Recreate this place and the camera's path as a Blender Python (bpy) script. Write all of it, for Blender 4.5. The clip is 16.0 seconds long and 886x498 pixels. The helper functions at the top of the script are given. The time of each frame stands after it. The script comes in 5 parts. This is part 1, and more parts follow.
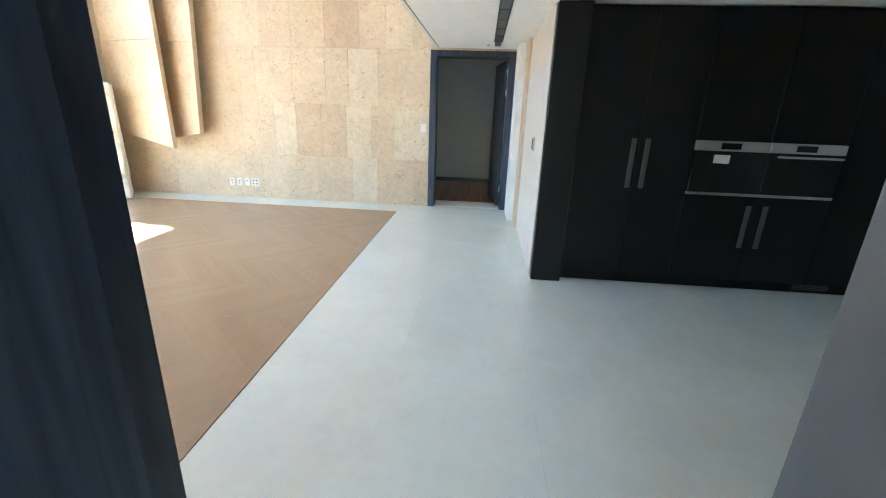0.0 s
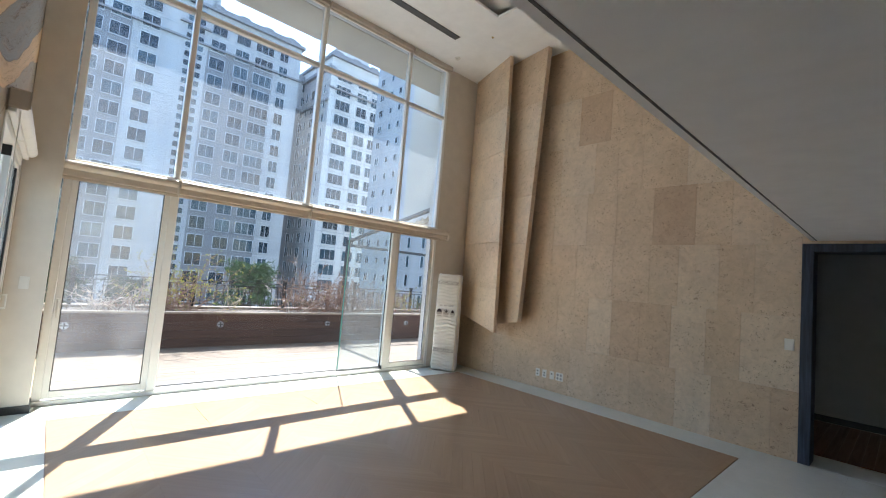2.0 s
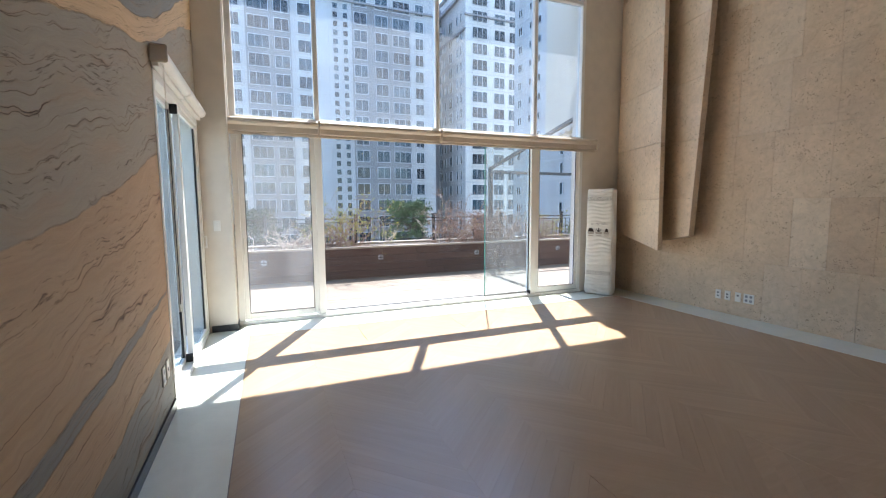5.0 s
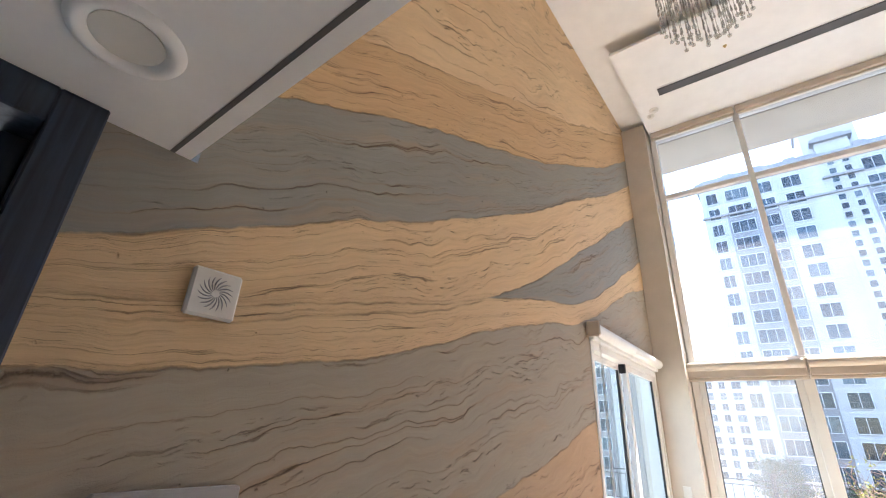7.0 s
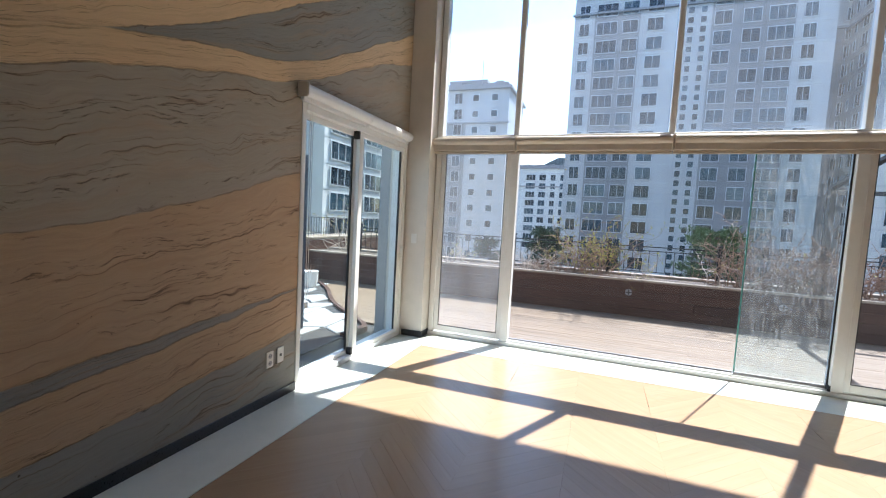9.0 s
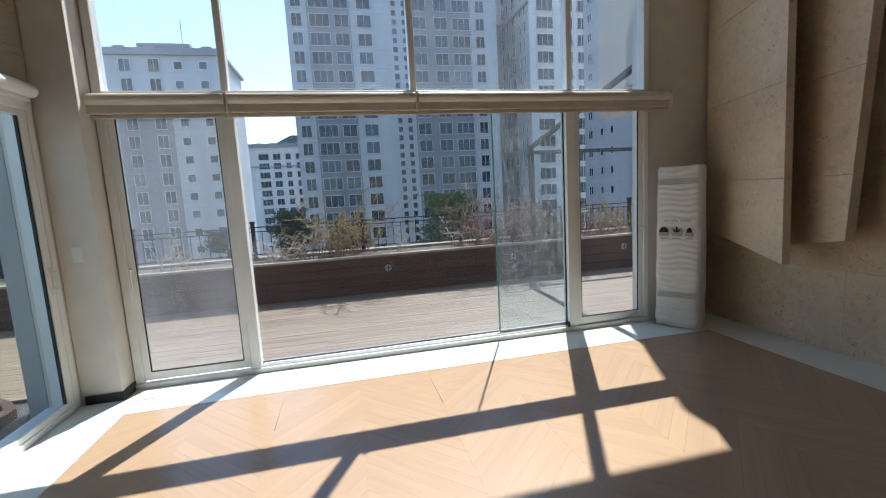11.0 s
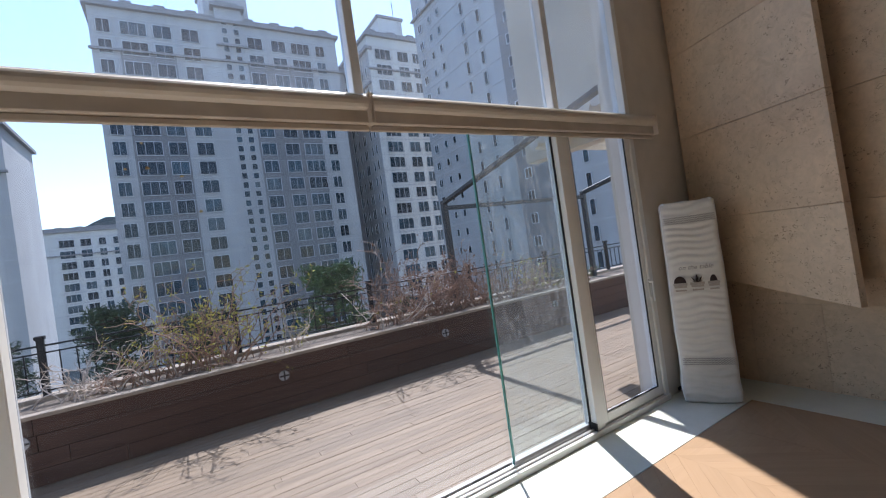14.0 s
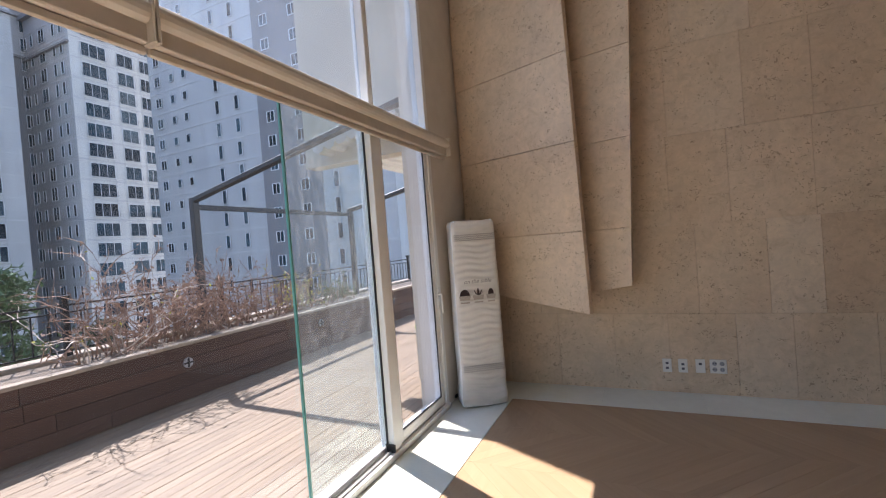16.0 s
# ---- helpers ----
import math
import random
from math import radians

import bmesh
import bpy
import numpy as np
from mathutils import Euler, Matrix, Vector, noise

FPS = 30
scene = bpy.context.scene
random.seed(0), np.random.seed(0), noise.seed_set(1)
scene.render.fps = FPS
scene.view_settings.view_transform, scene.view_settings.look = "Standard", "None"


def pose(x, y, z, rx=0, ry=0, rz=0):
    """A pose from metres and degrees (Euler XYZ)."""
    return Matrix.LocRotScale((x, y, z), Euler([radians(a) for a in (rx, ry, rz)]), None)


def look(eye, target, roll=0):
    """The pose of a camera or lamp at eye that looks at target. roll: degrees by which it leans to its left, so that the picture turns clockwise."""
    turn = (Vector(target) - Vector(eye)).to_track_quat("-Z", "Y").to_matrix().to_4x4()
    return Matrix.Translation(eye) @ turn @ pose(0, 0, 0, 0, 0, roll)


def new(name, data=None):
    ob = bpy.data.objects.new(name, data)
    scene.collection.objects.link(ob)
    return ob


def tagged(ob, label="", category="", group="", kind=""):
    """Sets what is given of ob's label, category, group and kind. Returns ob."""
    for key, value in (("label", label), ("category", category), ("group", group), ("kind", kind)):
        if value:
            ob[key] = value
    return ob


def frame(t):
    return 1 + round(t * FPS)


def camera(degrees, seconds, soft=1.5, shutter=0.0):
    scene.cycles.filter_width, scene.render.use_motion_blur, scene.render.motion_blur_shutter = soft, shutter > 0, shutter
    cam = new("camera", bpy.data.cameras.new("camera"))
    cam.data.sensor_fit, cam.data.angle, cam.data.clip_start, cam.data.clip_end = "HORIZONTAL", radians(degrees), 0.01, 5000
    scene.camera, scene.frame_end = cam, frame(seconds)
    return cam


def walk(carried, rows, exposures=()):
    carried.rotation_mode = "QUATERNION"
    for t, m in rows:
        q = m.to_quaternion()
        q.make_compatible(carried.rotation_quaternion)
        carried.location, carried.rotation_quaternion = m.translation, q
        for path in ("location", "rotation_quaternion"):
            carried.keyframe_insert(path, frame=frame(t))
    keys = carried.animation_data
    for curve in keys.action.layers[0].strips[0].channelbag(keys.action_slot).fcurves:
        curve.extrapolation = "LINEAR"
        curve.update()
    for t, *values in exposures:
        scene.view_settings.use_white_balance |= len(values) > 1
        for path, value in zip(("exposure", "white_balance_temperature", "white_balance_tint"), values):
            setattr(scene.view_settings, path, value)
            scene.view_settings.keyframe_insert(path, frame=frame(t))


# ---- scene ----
cam = camera(92.0, 16.0, 1.1)
PATH = [
    (0, (0.949, -0.474, 1.519), (0.795, 1.419, 0.893), 2.0),
    (0.5, (1.069, -0.293, 1.479), (0.308, 1.446, 0.85), -1.6),
    (1, (0.898, -0.031, 1.326), (-0.191, 1.502, 0.646), 1.5),
    (1.5, (0.862, 0.198, 1.461), (-0.512, 1.611, 1.119), 0.4),
    (2, (0.909, 0.291, 1.603), (-0.565, 1.635, 1.745), 4.8),
    (2.5, (0.945, 0.28, 1.67), (-0.557, 1.513, 2.152), 2.8),
    (3, (0.905, 0.245, 1.635), (-0.667, 1.392, 2.083), 2.7),
    (3.2, (0.873, 0.274, 1.592), (-0.756, 1.405, 1.851), 3.0),
    (5.3, (0.635, 0.757, 1.453), (-1.261, 1.327, 1.168), -1.0),
    (5.5, (0.526, 0.805, 1.472), (-1.457, 1.015, 1.313), -1.9),
    (6, (0.435, 0.856, 1.587), (-1.459, 0.244, 1.779), 0.7),
    (6.5, (0.481, 0.976, 1.675), (-1.147, -0.004, 2.298), 0.3),
    (7, (0.524, 1.159, 1.709), (-0.913, 0.006, 2.487), 2.8),
    (7.5, (0.374, 1.511, 1.729), (-0.97, 0.399, 2.708), 3.7),
    (8, (0.278, 1.757, 1.676), (-1.187, 0.547, 2.3), 3.6),
    (8.5, (0.21, 2.024, 1.561), (-1.426, 0.873, 1.563), 2.0),
    (9, (0.106, 2.342, 1.52), (-1.766, 1.653, 1.374), 3.1),
    (9.5, (-0.077, 2.347, 1.484), (-2.059, 2.156, 1.298), 1.3),
    (10, (-0.314, 2.207, 1.482), (-2.3, 2.098, 1.273), -3.7),
    (10.2, (-0.433, 2.233, 1.497), (-2.417, 2.164, 1.253), -3.7),
    (12.3, (-1.644, 2.24, 1.569), (-3.294, 3.368, 1.498), -5.2),
    (12.5, (-1.789, 2.223, 1.579), (-3.487, 3.277, 1.512), -4.4),
    (13, (-2.071, 2.1, 1.591), (-3.711, 3.244, 1.553), -3.4),
    (13.5, (-2.397, 2.007, 1.548), (-4.002, 3.199, 1.497), -2.6),
    (14, (-2.725, 1.959, 1.588), (-4.425, 3.012, 1.591), -8.1),
    (14.5, (-2.982, 1.928, 1.571), (-4.681, 2.983, 1.598), -6.2),
    (15, (-3.185, 1.843, 1.573), (-4.753, 3.085, 1.576), -4.7),
    (15.5, (-3.338, 1.863, 1.563), (-4.687, 3.339, 1.549), -5.0),
    (16, (-3.312, 1.927, 1.514), (-4.144, 3.745, 1.489), -4.5),
]
EXPOSURES = [
    (0, 4.54, 6350, 1),
    (0.5, 4.41, 6280, 1.0),
    (1.0, 4.0, 6330, 2.0),
    (1.5, 3.19, 6400, 5.0),
    (2.0, 2.51, 6400, 6.0),
    (2.5, 2.32, 6425, 11.0),
    (3, 2.59, 6450, 10.0),
    (5.3, 2.6, 6350, 8.0),
    (6.0, 2.11, 6350, 12.0),
    (6.5, 2.71, 6600, 14.0),
    (7.0, 3.38, 6517, 12.7),
    (7.5, 3.29, 6433, 11.3),
    (8.0, 2.95, 6350, 14.0),
    (8.5, 2.51, 6350, 12.0),
    (9.0, 2.07, 6275, 9.0),
    (9.5, 1.86, 6200, 6.0),
    (10, 1.61, 6200, 4.0),
    (12.5, 1.44, 6150, 12.0),
    (14, 1.37, 6300, 13.5),
    (15, 1.36, 6500, 18.0),
    (16, 2.03, 6750, 17),
]
walk(cam, [(t, look(eye, target, roll)) for t, eye, target, roll in PATH], EXPOSURES)

# ---- sky and sun ----
SUN = Vector((-1.0, 0.49, 1.667)).normalized()
world = bpy.data.worlds.new("sky")
scene.world = world
world.use_nodes = True
wn = world.node_tree.nodes
sky = wn.new("ShaderNodeTexSky")
sky.sky_type, sky.sun_disc = "NISHITA", False
sky.sun_elevation = math.asin(SUN.z)
sky.sun_rotation = math.atan2(SUN.x, SUN.y)
sky.air_density, sky.dust_density = 1.15, 0.35
wn["Background"].inputs["Strength"].default_value = 0.15
world.node_tree.links.new(sky.outputs[0], wn["Background"].inputs["Color"])
sun_data = bpy.data.lights.new("sun", "SUN")
sun_data.energy, sun_data.angle, sun_data.color = 3.45, radians(0.53), (1.0, 0.98, 0.96)
sun = new("sun", sun_data)
sun.matrix_world = look(SUN * 60, (0, 0, 0))


# ---- building helpers ----
def root_of(ob):
    while ob.parent:
        ob = ob.parent
    return ob


def thing(name, at, label, category, group="", kind=""):
    ob = new(name)
    ob.empty_display_size = 0.1
    ob.location = at
    return tagged(ob, label, category, group, kind)


def finish(bm, name, material):
    bmesh.ops.recalc_face_normals(bm, faces=bm.faces)
    me = bpy.data.meshes.new(name)
    bm.to_mesh(me)
    bm.free()
    for m in (material if isinstance(material, (list, tuple)) else [material]):
        me.materials.append(m)
    return me


def part(name, bm, material, parent, label="", smooth=False):
    """One mesh under a thing or part; the vertices are given in the world."""
    bmesh.ops.translate(bm, verts=bm.verts, vec=-root_of(parent).location)
    me = finish(bm, name, material)
    if smooth:
        me.shade_smooth()
    ob = new(name, me)
    ob.parent = parent
    return tagged(ob, label)


def single(name, bm, material, label="", category="", kind="", group="", smooth=False):
    me = finish(bm, name, material)
    if smooth:
        me.shade_smooth()
    return tagged(new(name, me), label, category, group, kind)


def box(bm, x0, y0, z0, x1, y1, z1, bevel=0.0, slot=0):
    m = Matrix.LocRotScale(((x0 + x1) / 2, (y0 + y1) / 2, (z0 + z1) / 2), None, (abs(x1 - x0), abs(y1 - y0), abs(z1 - z0)))
    vs = bmesh.ops.create_cube(bm, size=1, matrix=m)["verts"]
    fs = list({f for v in vs for f in v.link_faces})
    for f in fs:
        f.material_index = slot
    if bevel:
        es = list({e for v in vs for e in v.link_edges})
        bmesh.ops.bevel(bm, geom=es, offset=bevel, segments=1, affect="EDGES", material=slot)
    return vs


def boxes(*args, bevel=0.0):
    bm = bmesh.new()
    for a in args:
        box(bm, *a, bevel=bevel)
    return bm


def rod(bm, a, b, r, seg=8, r2=None, slot=0):
    a, b = Vector(a), Vector(b)
    d = b - a
    m = Matrix.Translation((a + b) / 2) @ d.to_track_quat("Z", "Y").to_matrix().to_4x4()
    res = bmesh.ops.create_cone(bm, cap_ends=True, segments=seg, radius1=r, radius2=r if r2 is None else r2, depth=d.length, matrix=m)
    if slot:
        for f in {f for v in res["verts"] for f in v.link_faces}:
            f.material_index = slot
    return res["verts"]


def prism(bm, pts, z0, z1):
    """A slab over a plan outline."""
    lo = [bm.verts.new((x, y, z0)) for x, y in pts]
    hi = [bm.verts.new((x, y, z1)) for x, y in pts]
    n = len(pts)
    bm.faces.new(lo[::-1])
    bm.faces.new(hi)
    for i in range(n):
        bm.faces.new((lo[i], lo[(i + 1) % n], hi[(i + 1) % n], hi[i]))


def tube(bm, pts, radii, seg=4):
    """A tapered tube along a line of points."""
    rings = []
    for i, p in enumerate(pts):
        d = (pts[min(i + 1, len(pts) - 1)] - pts[max(i - 1, 0)])
        q = d.to_track_quat("Z", "Y") if d.length > 1e-6 else Euler((0, 0, 0)).to_quaternion()
        rings.append([bm.verts.new(p + q @ Vector((math.cos(k * math.tau / seg) * radii[i], math.sin(k * math.tau / seg) * radii[i], 0))) for k in range(seg)])
    for a, b in zip(rings, rings[1:]):
        for k in range(seg):
            bm.faces.new((a[k], a[(k + 1) % seg], b[(k + 1) % seg], b[k]))


# ---- materials ----
class Nodes:
    def __init__(self, name):
        self.m = bpy.data.materials.new(name)
        self.m.use_nodes = True
        self.t = self.m.node_tree
        self.b = self.t.nodes["Principled BSDF"]
        self.out = self.t.nodes["Material Output"]

    def l(self, a, b):
        self.t.links.new(a, b)

    def val(self, sock, v):
        if hasattr(v, "is_linked"):
            self.l(v, sock)
        else:
            sock.default_value = v

    def coord(self, which="Object", scale=(1, 1, 1), rot=(0, 0, 0)):
        c = self.t.nodes.new("ShaderNodeTexCoord")
        mp = self.t.nodes.new("ShaderNodeMapping")
        mp.inputs["Scale"].default_value = scale
        mp.inputs["Rotation"].default_value = rot
        self.l(c.outputs[which], mp.inputs["Vector"])
        return mp.outputs["Vector"]

    def noise(self, vec, scale, detail=4, rough=0.55, dist=0.0):
        t = self.t.nodes.new("ShaderNodeTexNoise")
        self.val(t.inputs["Vector"], vec)
        t.inputs["Scale"].default_value = scale
        t.inputs["Detail"].default_value = detail
        t.inputs["Roughness"].default_value = rough
        t.inputs["Distortion"].default_value = dist
        return t.outputs["Fac"]

    def math(self, op, a, b=0.0, c=0.0):
        t = self.t.nodes.new("ShaderNodeMath")
        t.operation = op
        for s, v in zip(t.inputs, (a, b, c)):
            self.val(s, v)
        return t.outputs[0]

    def span(self, v, a, b, c=0.0, d=1.0):
        t = self.t.nodes.new("ShaderNodeMapRange")
        self.val(t.inputs[0], v)
        for s, q in zip(t.inputs[1:5], (a, b, c, d)):
            self.val(s, q)
        return t.outputs[0]

    def ramp(self, v, stops):
        t = self.t.nodes.new("ShaderNodeValToRGB")
        while len(t.color_ramp.elements) < len(stops):
            t.color_ramp.elements.new(0.5)
        for e, (p, c) in zip(t.color_ramp.elements, stops):
            e.position, e.color = p, (*c, 1)
        self.val(t.inputs[0], v)
        return t.outputs[0]

    def mix(self, f, a, b, mode="MIX"):
        t = self.t.nodes.new("ShaderNodeMix")
        t.data_type, t.blend_type = "RGBA", mode
        self.val(t.inputs[0], f)
        for s, v in ((t.inputs[6], a), (t.inputs[7], b)):
            self.val(s, (*v, 1) if isinstance(v, tuple) and len(v) == 3 else v)
        return t.outputs[2]

    def bump(self, h, strength=0.3, dist=0.01):
        t = self.t.nodes.new("ShaderNodeBump")
        t.inputs["Strength"].default_value = strength
        t.inputs["Distance"].default_value = dist
        self.l(h, t.inputs["Height"])
        self.l(t.outputs[0], self.b.inputs["Normal"])

    def set(self, **kw):
        for k, v in kw.items():
            s = self.b.inputs[k.replace("_", " ")]
            self.val(s, (*v, 1) if isinstance(v, tuple) and len(v) == 3 else v)
        return self

    def random(self):
        return self.t.nodes.new("ShaderNodeObjectInfo").outputs["Random"]

    def island(self):
        return self.t.nodes.new("ShaderNodeNewGeometry").outputs["Random Per Island"]


def plain(name, color, rough=0.5, metal=0.0, vary=0.12, scale=6.0, bump=0.1, fine=80.0, dist=0.002, per="none"):
    """Paint, metal or plastic with slight mottling and fine relief."""
    k = Nodes(name)
    v = k.coord()
    big = k.noise(v, scale, 3)
    small = k.noise(v, fine, 3)
    f = k.span(big, 0.3, 0.7, 1 - vary, 1 + vary)
    if per == "object":
        f = k.math("MULTIPLY", f, k.span(k.random(), 0, 1, 0.82, 1.15))
    if per == "island":
        f = k.math("MULTIPLY", f, k.span(k.island(), 0, 1, 0.75, 1.2))
    col = k.mix(1.0, color, f, "MULTIPLY")
    k.set(Base_Color=col, Metallic=metal, Roughness=k.span(small, 0.2, 0.8, max(0.02, rough - 0.06), min(1, rough + 0.06)))
    if bump:
        k.bump(small, bump, dist)
    return k.m


def wood(name, dark, light, along="x", scale=1.0, rough=0.5, per="object", bump=0.15, spread=0.2, turn=0, glint=1.0):
    k = Nodes(name)
    s = {"x": (1.2, 22, 22), "y": (22, 1.2, 22), "z": (22, 22, 1.2)}[along]
    v = k.coord(scale=tuple(q * scale for q in s), rot=(0, 0, radians(turn)))
    rnd = k.random() if per == "object" else k.island()
    add = k.t.nodes.new("ShaderNodeVectorMath")
    add.operation = "ADD"
    k.l(v, add.inputs[0])
    comb = k.t.nodes.new("ShaderNodeCombineXYZ")
    for i in range(3):
        k.l(k.math("MULTIPLY", rnd, 37.0 + 11 * i), comb.inputs[i])
    k.l(comb.outputs[0], add.inputs[1])
    g = k.noise(add.outputs[0], 1.0, 6, 0.6, 0.6)
    col = k.ramp(g, [(0.3, dark), (0.7, light)])
    col = k.mix(1.0, col, k.span(rnd, 0, 1, 1 - spread, 1 + spread), "MULTIPLY")
    k.set(Base_Color=col, Roughness=k.span(g, 0.3, 0.7, rough + 0.08 * glint, rough - 0.05 * glint))
    k.b.inputs["Specular IOR Level"].default_value = 0.36
    if bump:
        k.bump(g, bump, 0.002)
    return k.m


def glass(name, tint=(0.93, 0.97, 0.96), dust=0.0, gloss=1.0, streak=0.0):
    k = Nodes(name)
    k.t.nodes.remove(k.b)
    tr = k.t.nodes.new("ShaderNodeBsdfTransparent")
    tr.inputs[0].default_value = (*tint, 1)
    gl = k.t.nodes.new("ShaderNodeBsdfGlossy")
    gl.inputs["Roughness"].default_value = 0.01
    lw = k.t.nodes.new("ShaderNodeLayerWeight")
    lw.inputs[0].default_value = 0.5
    fres = k.math("ADD", k.math("MULTIPLY", k.math("POWER", lw.outputs["Facing"], 5.0), 0.9), 0.03)
    a = k.t.nodes.new("ShaderNodeMixShader")
    k.l(k.math("MULTIPLY", fres, gloss), a.inputs[0])
    k.l(tr.outputs[0], a.inputs[1])
    k.l(gl.outputs[0], a.inputs[2])
    last = a.outputs[0]
    if dust:
        df = k.t.nodes.new("ShaderNodeBsdfTranslucent")
        df.inputs[0].default_value = (0.85, 0.86, 0.88, 1)
        d2 = k.t.nodes.new("ShaderNodeBsdfDiffuse")
        d2.inputs[0].default_value = (0.8, 0.8, 0.8, 1)
        ad = k.t.nodes.new("ShaderNodeMixShader")
        ad.inputs[0].default_value = 0.4
        k.l(df.outputs[0], ad.inputs[1])
        k.l(d2.outputs[0], ad.inputs[2])
        v = k.coord()
        nz = k.noise(v, 2.5, 5, 0.6)
        f = k.span(nz, 0.3, 0.75, dust * 0.6, dust * 1.4)
        if streak:
            w = k.noise(k.coord(scale=(3, 5.5, 1.3)), 1.6, 5, 0.6, 1.5)
            band = k.math("ABSOLUTE", k.math("SUBTRACT", w, 0.5))
            f = k.math("MAXIMUM", f, k.span(band, 0.0, 0.05, streak, 0.0))
        b = k.t.nodes.new("ShaderNodeMixShader")
        k.l(f, b.inputs[0])
        k.l(last, b.inputs[1])
        k.l(ad.outputs[0], b.inputs[2])
        last = b.outputs[0]
    k.l(last, k.out.inputs[0])
    return k.m


def sandstone():
    """Flowing strata in ochre and grey: v counts the layers upward, lines follow them."""
    k = Nodes("carved_sandstone")
    geo = k.t.nodes.new("ShaderNodeNewGeometry")
    sep = k.t.nodes.new("ShaderNodeSeparateXYZ")
    k.l(geo.outputs["Position"], sep.inputs[0])
    x, z = sep.outputs[0], sep.outputs[2]
    pos = geo.outputs["Position"]
    w1 = k.math("SUBTRACT", k.noise(pos, 1.7, 3), 0.5)
    w2 = k.math("SUBTRACT", k.noise(pos, 9, 5, 0.65), 0.5)
    zz = k.math("ADD", z, k.math("ADD", k.math("MULTIPLY", w1, 0.09), k.math("MULTIPLY", w2, 0.03)))
    # heights of the layer boundaries at x = 0.6, -0.5, -1.5, -2.8, -3.9, -5.0
    edges = [
        (-0.30, 0.20, 0.36, 0.50, 0.62, 0.75),
        (0.30, 0.54, 0.66, 0.86, 1.05, 1.30),
        (0.42, 0.63, 0.74, 0.87, 1.06, 1.31),
        (0.95, 1.27, 1.46, 1.82, 2.10, 2.40),
        (1.75, 1.93, 2.24, 2.56, 3.05, 3.42),
        (1.88, 2.12, 2.40, 2.72, 3.25, 3.84),
        (1.84, 2.08, 2.43, 3.15, 3.80, 4.45),
        (1.95, 2.46, 2.92, 3.64, 4.25, 4.95),
        (2.35, 2.97, 3.38, 4.00, 4.62, 5.35),
        (2.80, 3.36, 3.85, 4.50, 5.10, 5.70),
    ]
    xs = (0.6, -0.5, -1.5, -2.8, -3.9, -5.0)
    u = k.span(x, -5.0, 0.6)
    hs = []
    for row in edges:
        c = k.t.nodes.new("ShaderNodeFloatCurve")
        cu = c.mapping.curves[0]
        pts = sorted(((q + 5.0) / 5.6, (h + 1) / 8) for q, h in zip(xs, row))
        cu.points[0].location, cu.points[1].location = pts[0], pts[-1]
        for p in pts[1:-1]:
            cu.points.new(*p)
        c.mapping.update()
        k.l(u, c.inputs["Value"])
        hs.append(k.math("SUBTRACT", k.math("MULTIPLY", c.outputs[0], 8), 1))
    v = k.math("MULTIPLY", k.math("MINIMUM", k.math("SUBTRACT", zz, hs[0]), 0.0), 2.0)
    masks = []
    for i, h in enumerate(hs):
        top = hs[i + 1] if i + 1 < len(hs) else k.math("ADD", h, 1.2)
        layer = k.math("DIVIDE", k.math("SUBTRACT", zz, h), k.math("MAXIMUM", k.math("SUBTRACT", top, h), 0.03))
        layer = k.math("MINIMUM", k.math("MAXIMUM", layer, 0.0), 1.0)
        v = k.math("ADD", v, layer)
        masks.append(k.span(k.math("SUBTRACT", zz, h), -0.004, 0.004))
    ochre, grey, rust = (0.65, 0.425, 0.222), (0.300, 0.286, 0.246), (0.48, 0.285, 0.15)
    tan = (0.52, 0.355, 0.215)
    warm_grey, pale = (0.395, 0.338, 0.258), (0.75, 0.53, 0.305)
    cols = [tan, grey, tan, warm_grey, pale, grey, pale, grey, ochre, pale]
    col = k.mix(0.0, grey, grey)
    for m, c in zip(masks, cols):
        col = k.mix(m, col, c)
    comb = k.t.nodes.new("ShaderNodeCombineXYZ")
    k.l(k.math("MULTIPLY", x, 0.55), comb.inputs[0])
    k.l(k.math("ADD", v, k.math("MULTIPLY", w1, 0.25)), comb.inputs[1])
    strata = comb.outputs[0]

    def stretched(sx, sy):
        mp = k.t.nodes.new("ShaderNodeMapping")
        mp.inputs["Scale"].default_value = (sx, sy, 1)
        k.l(strata, mp.inputs["Vector"])
        return mp.outputs[0]
    fine = k.noise(stretched(5, 30), 1.0, 7, 0.7, 0.6)
    grain = k.noise(pos, 220, 3, 0.7)
    tone = k.noise(stretched(2.2, 6), 1.0, 4, 0.6)
    col = k.mix(k.span(tone, 0.50, 0.80, 0.0, 0.40), col, rust)
    col = k.mix(1.0, col, k.span(fine, 0.25, 0.75, 0.89, 1.10), "MULTIPLY")
    # cracks: thin level lines of a stretched noise, broken along their length
    crack = k.math("ADD", k.noise(stretched(0.30, 4.6), 1.0, 3, 0.5, 0.15), k.math("MULTIPLY", w2, 0.014))
    apart = k.math("ABSOLUTE", k.math("SUBTRACT", k.math("FRACT", k.math("MULTIPLY", crack, 6.5)), 0.5))
    line = k.span(apart, 0.0, 0.030, 1.0, 0.0)
    broken = k.span(k.noise(stretched(1.1, 7), 1.0, 5, 0.7), 0.46, 0.56)
    stain = k.math("MULTIPLY", k.span(apart, 0.02, 0.12, 0.34, 0.0), broken)
    col = k.mix(stain, col, (0.30, 0.165, 0.085))
    line = k.math("MULTIPLY", line, broken)
    bound = None
